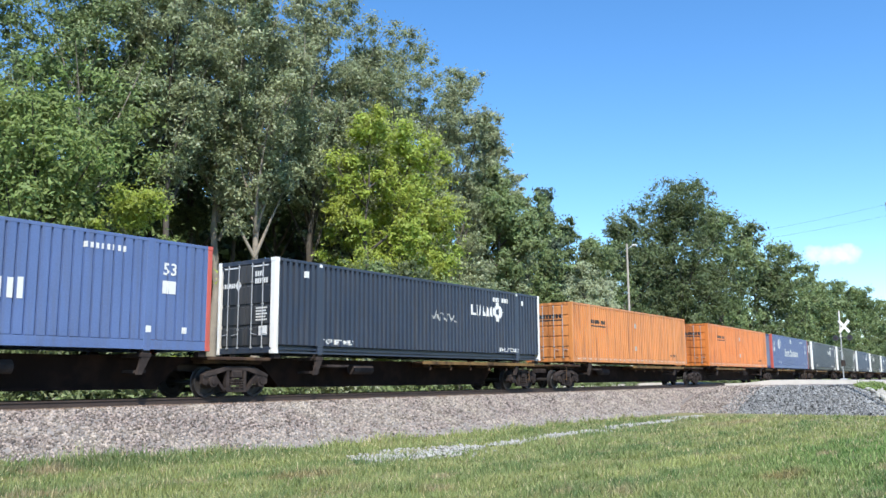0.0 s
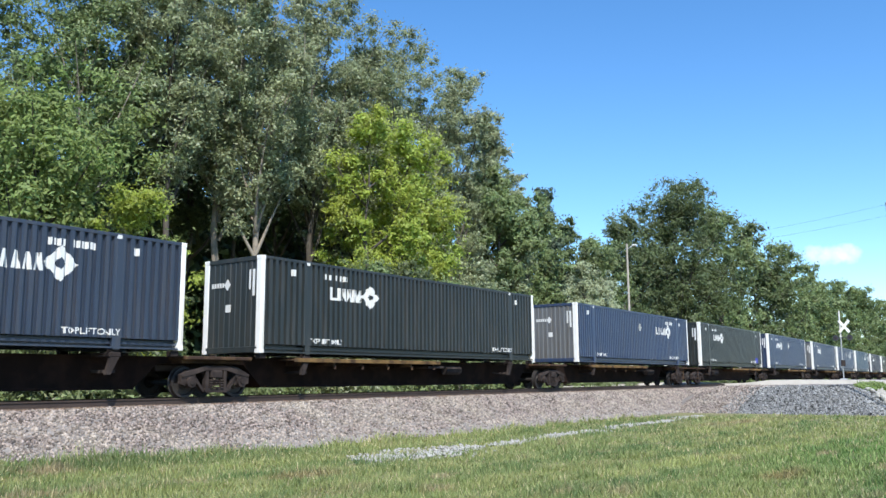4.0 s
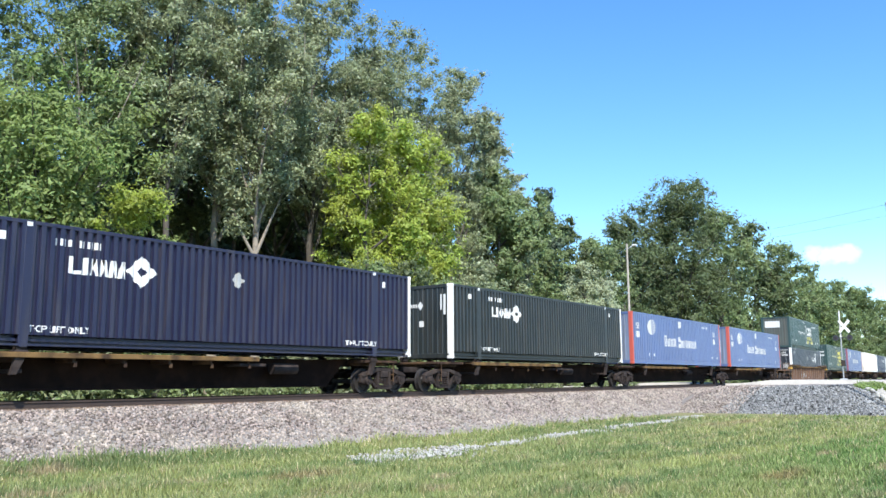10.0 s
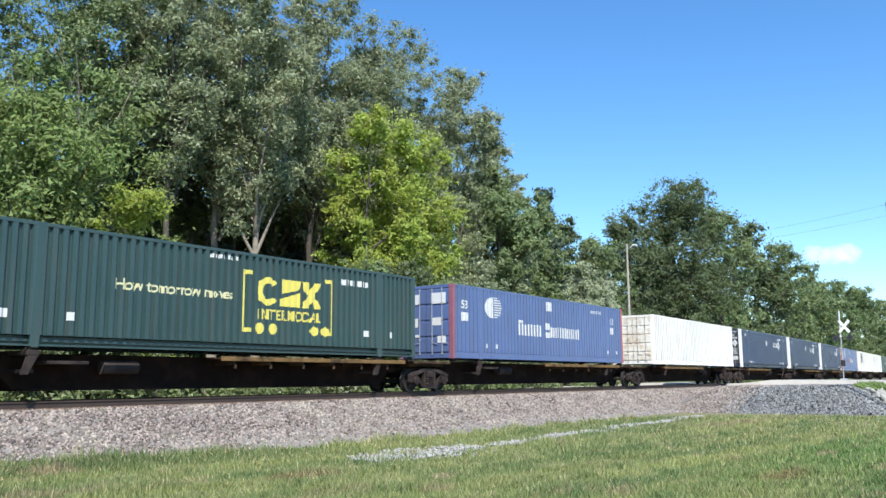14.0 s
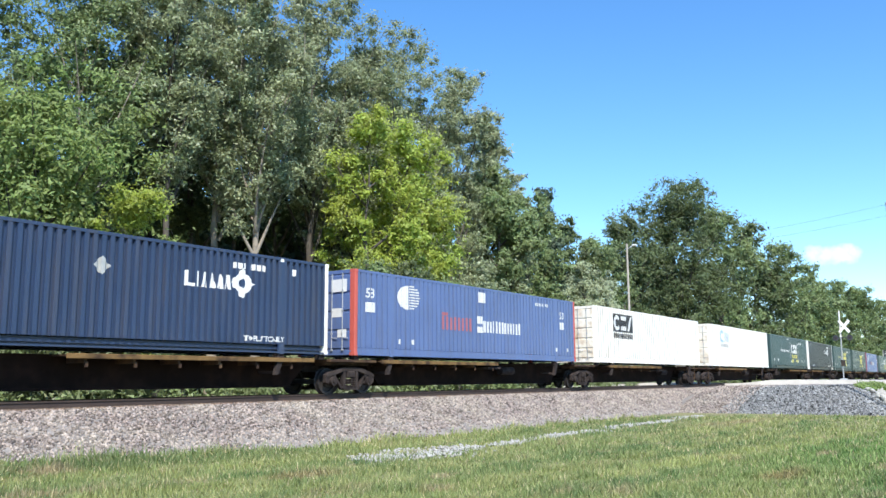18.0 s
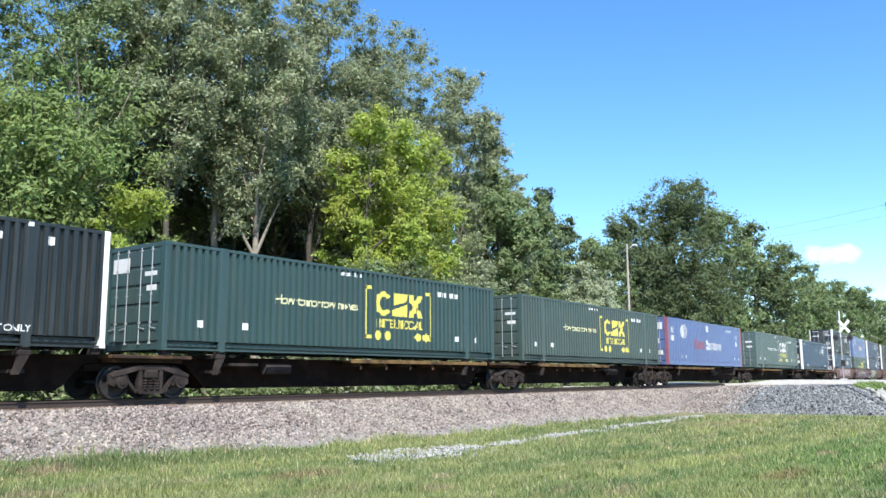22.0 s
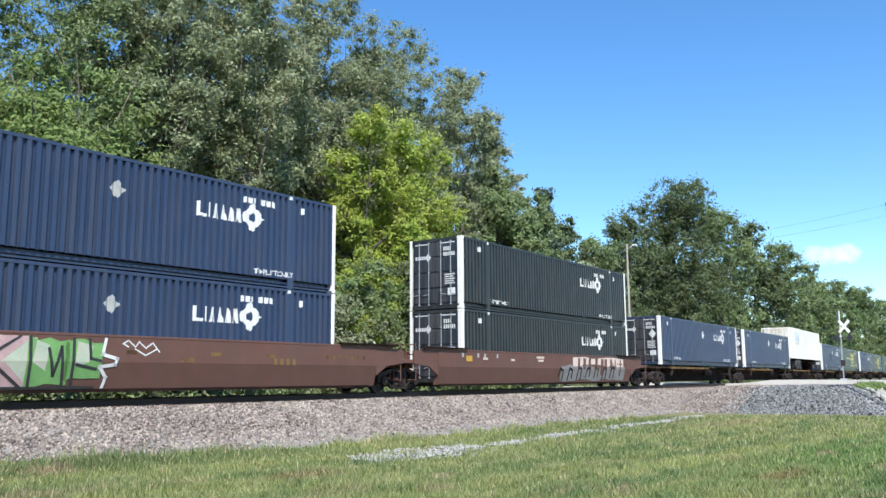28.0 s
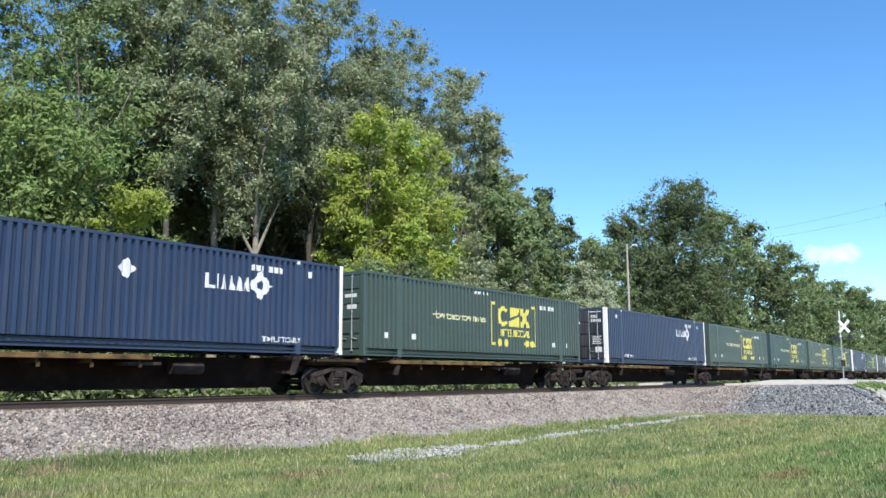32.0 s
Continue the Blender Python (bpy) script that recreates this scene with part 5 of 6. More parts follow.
            layer(3, "graffiti_outline", [[(x, z0), (x + w, z0), (x + w + 0.05, 1.42), (x + 0.05, 1.42)] for x, w, z0 in [(RR - 6.5 + 0.62 * k + rg.uniform(-0.1, 0.1), rg.uniform(0.12, 0.34), rg.uniform(0.55, 1.0)) for k in range(9)]], "well", "brown gaps between the painted shapes")
            layer(4, "graffiti_outline", [q for k in range(7) for q in line([(RR - 8.4 + 0.95 * k, rg.uniform(0.35, 0.6)), (RR - 8.3 + 0.95 * k, rg.uniform(0.85, 1.05)), (RR - 8.0 + 0.95 * k, rg.uniform(0.8, 1.0)), (RR - 8.0 + 0.95 * k, rg.uniform(0.4, 0.6))], 0.11)], "bogie", "dark spray-painted outlines")
            layer(1, "graffiti_tag", [[(LL + 5.6 + a, z), (LL + 5.6 + a + w, z), (LL + 5.6 + a + w, z + 0.09), (LL + 5.6 + a, z + 0.09)] for a, z, w in ((0, 1.34, 0.7), (0.15, 1.2, 0.5), (-4.4, 1.22, 0.35), (-2.2, 1.2, 0.3))], "graffiti_cream", "pale paint patches")
        layer(7, "stencil_patch", [[(LL - 0.05, 1.14), (LL + 0.38, 1.14), (LL + 0.38, 1.36), (LL - 0.05, 1.36)]], "mark_ochre", "yellow paint patch")
        layer(7, "reflector", [[(LL + q, 1.30), (LL + q + 0.13, 1.30), (LL + q + 0.13, 1.46), (LL + q, 1.46)] for q in (-0.35, 0.75, 1.25, 2.2)], "mark_grey", "small pale squares")
        if style in ("mural", "letters"):
            ob = part("unit_number", letters("53" if style == "mural" else "52", 0.60, MAT["mark_white"]), None, t)
            ob.location = (LL - 0.02, -1.402, 0.53)
            ob.rotation_euler = (radians(13.2), 0, 0)
    mark("stencil", bars(C - 6.4, C - 5.4, 0.90, 1.10, 4, 0.5, 3) + bars(C - 4.2, C - 2.2, 1.12, 1.24, 7, 0.4, 5), MAT["deck_edge"], "faded stencilled bars") if style != "ribbed" else None
    return moving(t, s)

def trailer_gear(c):
    """Road chassis under a box: rails, tandem tyres and landing legs, z from the box's floor down."""
    b = Build()
    for y in (-0.45, 0.45):
        b.box(-HALF + 0.2, HALF - 0.4, y - 0.06, y + 0.06, -0.26, -0.01)
    for k in range(14):
        x = -HALF + 0.5 + k * 1.1
        b.box(x, x + 0.08, -1.2, 1.2, -0.14, -0.02)
    b.box(-HALF, -HALF + 0.15, -1.25, 1.25, -0.30, -0.02, 0.02)
    b.box(HALF - 5.0, HALF - 0.6, -0.8, 0.8, -0.40, -0.20)
    part("chassis", b, MAT["under"], c, "dark steel road chassis")
    for x in (-HALF + 2.98, -HALF + 4.25):
        part("axle", Build().tube((x, -1.1, -0.56), (x, 1.1, -0.56), 0.07, n=8), MAT["under"], c)
        for sg in (-1, 1):
            for dy in (0.0, -0.33):
                prof = [(-0.12, 0.24), (-0.13, 0.30), (-0.13, 0.46), (-0.09, 0.52), (0.09, 0.52), (0.13, 0.46), (0.13, 0.30), (0.12, 0.24)]
                w = part("tyre", shared("tyre", lambda: Build().lathe((0, 0, 0), prof, 24).mesh("tyre", MAT["tyre"], True)), None, c)
                w.location = (x, sg * (1.12 + dy), -0.56)
                part("rim", shared("rim", lambda: Build().lathe((0, 0, 0), [(-0.10, 0.06), (-0.11, 0.10), (-0.02, 0.16), (-0.03, 0.22), (-0.12, 0.25), (0.12, 0.25)], 18).mesh("rim", MAT["under"])), None, w)
    for y in (-0.75, 0.75):
        part("landing_leg", Build().box(HALF - 4.6, HALF - 4.45, y - 0.07, y + 0.07, -1.08, -0.05).box(HALF - 4.7, HALF - 4.35, y - 0.12, y + 0.12, -1.11, -1.06), MAT["under"], c)
    part("mud_flap", Build().box(-HALF + 2.55, -HALF + 2.57, -1.2, -0.55, -0.85, -0.25), MAT["tyre"], c)
    part("hitch_stand", Build().prism([(HALF - 1.6, -1.11), (HALF - 0.7, -1.11), (HALF - 0.95, -0.32), (HALF - 1.35, -0.32)], -0.4, 0.4), MAT["under"], c)

# left ends of the boxes along the track at the start
ENDS = [-1.1, 17.4, 36.81, 57.75, 76.12, 95.05, 113.87, 134.33, 153.04, 171.89, 192.4, 211.08, 229.87, 250.44, 269.15, 286.8, 305.36, 326.62, 347.74, 366.29,
        387.03, 405.7, 422.88, 440.2, 457.6, 476.14, 494.88, 512.19, 529.41, 547.17, 565.63, 583.47, 604.21, 623.11, 644.47, 663.82, 683.09, 706.52, 727.75, 746.13,
        763.37, 780.5, 797.68, 817.06, 834.28, 851.79, 869.2, 886.5, 905.4, 922.7, 940.0, 957.4, 974.7]
U, P, K, O, W = "diamond_box", "royal", "bracket_box", "orange_box", "white"
LOADS = {
    0: (P, "pale_royal", "front", "", ()), 1: (U, "slate", "door", "right", ("scribble",)), 2: (O, "orange", "door", "", ()), 3: (O, "deep_orange", "door", "", ()), 4: (P, "royal", "front", "", ()),
    5: (U, "slate", "front", "right", ()), 6: (U, "black", "front", "left", ()), 7: (U, "navy", "front", "right", ("grey_diamond",)), 8: (U, "black", "front", "left", ("blue_tag",)), 9: (U, "navy", "front", "left", ("diamond", "dark_end")),
    10: (U, "navy", "front", "left", ()), 11: (U, "navy", "door", "right", ("diamond",)), 12: (U, "teal", "front", "right", ("grey_diamond",)), 13: (U, "ink", "front", "left", ("grey_diamond",)), 14: (U, "black", "front", "left", ()),
    15: (P, "pale_royal", "front", "", ()), 16: (P, "pale_royal", "front", "", ()), 18: (K, "green", "door", "", ("yellow_label",)), 19: (P, "pale_royal", "door", "", ("dull_post",)), 20: (W, "cream", "door", "", ()),
    21: (U, "navy", "door", "right", ("diamond",)), 22: (U, "navy", "door", "right", ("diamond",)), 23: (U, "navy", "door", "right", ("grey_diamond",)), 24: (P, "pale_royal", "door", "red", ()), 25: (W, "cream", "door", "dark", ()),
    26: (W, "cream", "door", "blue", ()), 27: (K, "green", "door", "white", ()), 28: (U, "black", "door", "right", ()), 29: (K, "green", "door", "", ()), 30: (K, "olive", "door", "", ()),
    31: (P, "pale_royal", "door", "red", ("dull_post",)), 32: (K, "sage", "door", "white", ()), 33: (U, "teal", "door", "right", ("grey_diamond",)), 38: (U, "navy", "door", "right", ("diamond",)), 39: (U, "navy", "door", "right", ("diamond",)),
    41: (U, "navy", "door", "right", ("diamond",)), 42: (K, "olive", "door", "", ()), 43: (U, "navy", "door", "right", ()), 44: (K, "olive", "door", "", ()), 45: (K, "green", "door", "", ()), 46: (K, "olive", "door", "", ()),
    47: (K, "green", "door", "", ()), 48: (U, "navy", "door", "right", ()), 49: (K, "green", "door", "", ()), 50: (U, "slate", "door", "right", ()), 51: (U, "navy", "door", "right", ()), 52: (K, "green", "door", "", ()),
}
STACKS = {17: ((U, "slate", "door", "right", ("grey_diamond",)), (K, "green", "front", "white", ())), 34: ((U, "teal", "door", "right", ()), (U, "black", "door", "right", ())), 35: ((K, "olive", "door", "", ()), (P, "pale_royal", "door", "red", ("pale_post",))),
          36: ((U, "navy", "door", "right", ("grey_diamond",)), (U, "navy", "door", "right", ("grey_diamond",))), 37: ((U, "black", "door", "right", ()), (U, "black", "door", "right", ()))}
STYLES = {17: "ribbed", 34: "letters", 35: "purple", 36: "mural", 37: "patches"}
SETS = [[0, 1], [2, 3, 4], [5, 6, 7], [8, 9, 10], [11, 12, 13], [14, 15, 16], [17], [18, 19, 20], [21, 22, 23, 24, 25], [26, 27, 28, 29, 30], [31, 32, 33], [34, 35, 36, 37], [38, 39, 40, 41, 42], [43, 44, 45, 46, 47], [48, 49, 50, 51, 52]]
# how far a shared bogie stands behind the middle of the gap after a box
SHARED_SHIFT = {11: 0.65, 21: 0.6, 22: 0.6, 23: 0.75, 26: 0.5, 27: 0.6, 28: 0.7, 29: 0.5, 41: -0.4}
RIGHT_DECK = {1, 2, 8, 9, 10, 11, 12, 18, 19, 22, 23, 27, 29, 33}
def train():
    for units in SETS:
        wells = units[0] in STYLES
        marks = [ENDS[units[0]] - (1.7 if wells else 0.2)]
        for i, j in zip(units, units[1:]):
            marks.append((ENDS[i] + CL + ENDS[j]) / 2 + SHARED_SHIFT.get(i, 0))
        marks.append(ENDS[units[-1]] + CL + (1.7 if wells else -1.2))
        for m in marks:
            bogie(m)
        for i, a, c in zip(units, marks, marks[1:]):
            left = ENDS[i]
            mid = left + HALF
            if wells:
                well_wagon(a, c, left, left + CL, STYLES[i])
                low, high = STACKS[i]
                for spec, z in ((low, 0.31), (high, 0.31 + CH + 0.02)):
                    moving(container(*spec[:4], extra=spec[4], on="in well wagon" if z < 1 else "stacked on container"), mid, z)
                continue
            spine_wagon(a, c, left, left + CL, "right" if i in RIGHT_DECK else "left", 0.2 if i == 40 else 1.4, (i == units[0], i == units[-1]))
            if i == 40:
                c40 = container(W, "cream", "door", "blue", name="road_trailer", on="on a road chassis")
                tagged(c40, "rust-streaked white box trailer on tandem-axle road chassis", "trailer")
                trailer_gear(c40)
                moving(c40, mid - 0.18, 2.22)
            else:
                spec = LOADS[i]
                moving(container(*spec[:4], extra=spec[4]), mid, 1.25)
train()

# ---- trees ----
def leaf_cloud(rg, centres, radii, count, size, up=0.35, flat=0.75, face=1.0):
    """Leaf quads scattered through the outer part of many small clumps."""
    n = len(centres)
    w = radii ** 2
    pick = rg.choice(n, count, p=w / w.sum())
    d = rg.normal(size=(count, 3))
    d /= np.linalg.norm(d, axis=1)[:, None]
    rad = radii[pick] * np.minimum(np.abs(0.25 + 0.5 * rg.normal(size=count)), 1.15)
    pos = centres[pick] + d * rad[:, None] * np.array([1, 1, flat])
    nor = d * 0.8 * face + rg.normal(size=(count, 3)) * (1.1 - 0.5 * face) + np.array([-0.30, -0.36, 0.25 + up]) * face
    nor /= np.linalg.norm(nor, axis=1)[:, None]
    t = np.cross(nor, rg.normal(size=(count, 3)))
    t /= np.linalg.norm(t, axis=1)[:, None]
    b = np.cross(nor, t)
    ln = size * (0.6 + 0.8 * rg.rand(count))[:, None]
    a, c = t * ln, b * ln * 0.5
    v = np.stack([pos - 0.8 * a - c, pos - 0.8 * a + c, pos + 1.2 * a], 1)
    f = np.arange(3 * count).reshape(-1, 3)
    return v.reshape(-1, 3), f

def tree(name, base, height, radius, leaf, seed, leaves=16000, size=0.17, low=0.22, clumps=70, label="", lean=0.0, spire=0.0, clump=1.0, trunk=True, bark="bark", rise=0.9, outer=0.55, face=1.0, stout=1.0):
    """A tapered trunk, limbs that rise to the crown's uneven edge, and sprays of leaves along them. low: share of the height under the crown."""
    rg = np.random.RandomState(seed)
    t = thing(name, Matrix.Translation(base), label, "tree" if height > 5 else "bush")
    h0 = height * low
    limbs = max(10, clumps // 4)
    k = np.arange(limbs)
    u = np.clip((k + 0.5) / limbs + 0.05 * rg.normal(size=limbs), 0.0, 1.0)
    ang = k * 2.39996 + rg.normal(size=limbs) * 0.5
    prof = np.sin(np.pi * (0.16 + 0.76 * u)) ** 0.6 if not spire else (1.05 - u)
    reach = radius * prof * (0.72 + 0.42 * rg.rand(limbs))
    tips = np.stack([reach * np.cos(ang), reach * np.sin(ang), h0 + (height - h0) * (0.05 + 0.93 * u)], 1)
    tips[:, 0] += lean * tips[:, 2]
    tips[-1] = (lean * height, 0, height * 0.985)
    roots = np.stack([lean * tips[:, 2], 0 * ang, np.maximum(0.1 * height, tips[:, 2] - rise * reach - 0.05 * height)], 1)
    mids = roots + (tips - roots) * 0.5 + np.stack([rg.normal(size=limbs) * 0.03 * height, rg.normal(size=limbs) * 0.03 * height, 0.0 * ang], 1)
    mids[:, 2] -= 0.05 * reach
    each = np.repeat(k, int(math.ceil(clumps * 3.4 / limbs)))
    m = len(each)
    f_ = rg.rand(m) ** outer
    f_[:limbs] = 1.0
    f2 = f_[:, None]
    cen = roots[each] * (1 - f2) ** 2 + 2 * mids[each] * f2 * (1 - f2) + tips[each] * f2 ** 2
    jit = radius * (0.07 + 0.21 * f2) * (0.55 if spire else 1)
    off = np.clip(rg.normal(size=(m, 3)), -1.5, 1.5) * jit * np.array([1, 1, 0.8])
    off[:limbs] *= 0.15
    cen = cen + off
    rad = clump * radius * (0.10 + 0.13 * rg.rand(m) ** 1.5) * (0.8 if spire else 1)
    cen[:, 2] = np.minimum(cen[:, 2], height - 0.5 * rad)
    cen[:, 2] = np.maximum(cen[:, 2], 0.25)
    v, f = leaf_cloud(rg, cen, rad * 1.5, leaves, size, face=face)
    me = raw_mesh("crown", v, f, leaf, link=False)
    part("crown", me, leaf, t)
    if trunk:
        b = Build()
        r0 = (0.014 * height + 0.05) * stout
        prev, pr = Vector((0, 0, -0.3)), r0 * 1.25
        for q in range(1, 8):
            z = height * 0.80 * q / 7
            p = Vector((lean * z + 0.008 * height * rg.normal() * (q > 1), 0.008 * height * rg.normal() * (q > 1), z))
            r = r0 * (1 - 0.94 * q / 7)
            b.tube(prev, p, pr, r, 9, caps=False)
            prev, pr = p, r
        part("trunk", b, MAT[bark], t, smooth=True)
        for q in range(limbs - 1):
            a, mm, c = Vector(roots[q]), Vector(mids[q]), Vector(tips[q])
            r = r0 * (1 - 0.8 * a.z / height) * 0.55
            prev, pr, g = a, r, Build()
            for j in range(1, 5):
                w = j / 4
                p = a * (1 - w) ** 2 + mm * (2 * w * (1 - w)) + c * w ** 2
                r1 = r * (1 - 0.85 * w)
                g.tube(prev, p, pr, r1, 6, caps=False)
                prev, pr = p, r1
            part("limb", g, MAT[bark], t, smooth=True)
    return t

def ray_at(px, py, dist_y):
    """A place in the line of sight, at dist_y metres from the camera across the track."""
    m = look(EYE, AIM, ROLL)
    half = math.tan(radians(54.92) / 2)
    d = m.to_3x3() @ Vector(((px / 784 - 1) * half, (441 - py) / 784 * half, -1))
    return EYE + d * (dist_y / d.y)
def tree_seen(px, top, across, radius, leaf, seed, name="tree", **kw):
    p = ray_at(px, top, across)
    z = ground_z(p.x, p.y)
    return tree(name, (p.x, p.y, z), p.z - z, radius, leaf, seed, **kw)

G, M_, D_, L_, Y_L = MAT["leaf_grey"], MAT["leaf_mid"], MAT["leaf_dark"], MAT["leaf_light"], MAT["leaf_lime"]
COTTON = "tall grey-green cottonwood with pale limbs and ragged crown"
for px, top, across, radius, seed, n, low in ((-100, -20, 40, 3.6, 11, 34000, 0.10), (4, -2, 42, 2.8, 12, 24000, 0.20), (146, -60, 41, 3.1, 13, 30000, 0.58), (232, -95, 43, 3.0, 14, 30000, 0.42), (312, -70, 40, 3.1, 15, 38000, 0.60),
                                              (398, -110, 41, 3.6, 16, 46000, 0.52), (470, -40, 39, 3.2, 17, 42000, 0.48), (556, -22, 41, 3.2, 18, 42000, 0.47), (632, 34, 42, 3.6, 19, 42000, 0.34), (696, 58, 41, 3.5, 20, 40000, 0.26), (752, 90, 43, 3.1, 21, 34000, 0.20), (804, 122, 42, 2.8, 22, 34000, 0.14),
                                              (660, 100, 45, 3.6, 23, 30000, 0.2), (790, 160, 46, 3.2, 24, 26000, 0.1)):
    # seed 14's dark leaves and the darker bark put the wood's shade into colour
    tree_seen(px, top, across, radius, D_ if seed == 14 else M_ if seed < 14 else G, seed, "cottonwood_tree", leaves=int(1.35 * n), size=0.105, low=low, clumps=80, label=COTTON, lean=0.02 * math.sin(seed * 2.1), bark="pale_bark" if seed in (13, 16, 17) else "bark", rise=1.9, outer=0.45, face=0.72, clump=1.08, stout=0.72)
# deeper, slimmer stems shaded by the front row; dark leaf colour adds to that shade
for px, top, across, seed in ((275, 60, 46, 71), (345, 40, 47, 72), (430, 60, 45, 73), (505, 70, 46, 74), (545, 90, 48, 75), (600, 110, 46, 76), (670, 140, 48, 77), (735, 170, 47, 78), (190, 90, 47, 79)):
    tree_seen(px, top, across, 2.6, D_, seed, "cottonwood_tree", leaves=15000, size=0.14, low=0.46, clumps=60, label="slender cottonwood, shade painted into dark leaves, bare grey trunk", lean=0.03 * math.sin(seed), bark="bark", rise=1.6, face=0.6, stout=0.6)
for px, top, across, radius, seed, leaf in ((856, 208, 43, 3.2, 31, G), (880, 250, 46, 3.4, 37, G), (880, 300, 41, 3.4, 32, M_), (934, 352, 43, 3.3, 33, M_), (952, 404, 45, 3.0, 38, M_), (995, 394, 46, 3.8, 34, D_), (1048, 426, 44, 4.0, 35, M_), (1098, 388, 46, 3.8, 36, D_)):
    tree_seen(px, top, across, radius, leaf, seed, "broadleaf_tree", leaves=40000, size=0.165, low=0.0, clumps=100, face=0.85, outer=0.5, label="dense mid-green broadleaf tree beside the track")
for px, top in ((1128, 452), (1165, 470)):
    tree_seen(px, top, 49, 3.6, D_, px, "broadleaf_tree", leaves=20000, size=0.19, low=0.0, clumps=90, label="dense mid-green broadleaf tree beside the track")
tree_seen(966, 334, 44.2, 3.0, MAT["leaf_pine"], 41, "spruce_tree", leaves=22000, size=0.16, low=0.06, clumps=120, rise=0.2, spire=1.0, label="dark pointed spruce among broadleaf trees")
tree_seen(1186, 326, 46, 8.3, D_, 42, "oak_tree", leaves=120000, size=0.18, low=0.02, clumps=330, face=0.85, outer=0.55, label="large dark-green round-crowned oak tree", clump=0.78)
for px, top, across, radius, seed in ((1265, 386, 50, 6.5, 43), (1330, 414, 50, 6.5, 44), (1385, 446, 52, 6.5, 45), (1432, 482, 54, 6.0, 46), (1480, 512, 56, 6.0, 47), (1522, 520, 58, 6.0, 48), (1560, 546, 60, 6.5, 49), (1600, 556, 62, 7, 50), (1500, 530, 66, 8, 51), (1450, 515, 66, 8, 52)):
    tree_seen(px, top - 14, across, radius, M_ if seed % 2 or seed > 45 else D_, seed, "broadleaf_tree", leaves=24000, size=0.33, low=0.0, clumps=110, clump=1.15, face=0.75, label="distant dark-green broadleaf tree in the wood's edge")
# lighter trees at the wood's edge
tree_seen(85, 118, 33, 4.6, L_, 61, "locust_tree", leaves=56000, size=0.11, low=0.06, clumps=130, label="light-green feathery locust tree at the wood's edge")
tree_seen(-60, 150, 33, 4.0, L_, 62, "locust_tree", leaves=30000, size=0.11, low=0.06, clumps=110, label="light-green feathery locust tree at the wood's edge")
tree_seen(650, 192, 36, 2.7, Y_L, 63, "maple_tree", leaves=30000, size=0.12, low=0.15, clumps=70, label="bright yellow-green young maple tree")
tree_seen(718, 228, 36, 4.0, Y_L, 64, "maple_tree", leaves=54000, size=0.12, low=0.03, clumps=110, label="bright yellow-green young maple tree")
tree_seen(735, 392, 33, 2.0, Y_L, 65, "maple_sapling", leaves=14000, size=0.11, low=0.05, clumps=50, label="bright yellow-green maple sapling")
tree_seen(238, 340, 30, 2.3, Y_L, 66, "elder_bush", leaves=17000, size=0.09, low=0.05, clumps=50, label="yellow-green elder bush at the wood's edge")
tree_seen(640, 440, 31, 1.7, Y_L, 67, "elder_bush", leaves=9000, size=0.09, low=0.05, clumps=40, label="yellow-green elder bush at the wood's edge")
tree_seen(1036, 466, 37, 2.7, MAT["leaf_silver"], 68, "willow_bush", leaves=30000, size=0.12, low=0.02, clumps=90, label="pale silver-green willow bush")
# understorey
rgu = random.Random(5)
for k in range(24):
    px = -40 + 46 * k
    if 960 < px < 1090 or 280 < px < 600:
        continue
    tree_seen(px + rgu.uniform(-15, 15), 470 + rgu.uniform(-45, 55) + (30 if px > 850 else 0), rgu.uniform(29.5, 35), rgu.uniform(2.0, 2.9), rgu.choice((M_, D_, L_, G)), 100 + k, "thicket_bush", leaves=13000, size=0.10, low=0.02, clumps=60, label="dense green thicket bush behind the track", trunk=False)

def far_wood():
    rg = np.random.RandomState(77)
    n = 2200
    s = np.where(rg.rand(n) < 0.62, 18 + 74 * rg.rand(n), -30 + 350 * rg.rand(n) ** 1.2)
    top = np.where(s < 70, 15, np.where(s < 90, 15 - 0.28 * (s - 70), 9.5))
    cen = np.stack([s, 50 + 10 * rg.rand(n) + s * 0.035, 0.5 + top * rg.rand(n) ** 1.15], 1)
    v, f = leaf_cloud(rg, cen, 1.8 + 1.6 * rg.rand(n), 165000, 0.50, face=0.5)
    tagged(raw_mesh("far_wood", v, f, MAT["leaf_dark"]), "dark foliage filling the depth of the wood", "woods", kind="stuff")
far_wood()
def verge():
    rg = np.random.RandomState(78)
    n = 520
    s = 2 + 190 * rg.rand(n) ** 1.4
    off = 5.0 + 5 * rg.rand(n)
    cen = np.array([(track(a)[0] - o * math.sin(track(a)[2]), track(a)[1] + o * math.cos(track(a)[2]), max(-0.12 - 2 * max(0, o - 6.4), ground_z(track(a)[0], track(a)[1] + o)) + 0.10 + 0.03 * o) for a, o in zip(s, off)])
    v, f = leaf_cloud(rg, cen, 0.35 + 0.35 * rg.rand(n), 42000, 0.10)
    tagged(raw_mesh("verge_weeds", v, f, MAT["leaf_mid"]), "sunlit green weeds along the far side of the ballast", "weeds", kind="stuff")
verge()

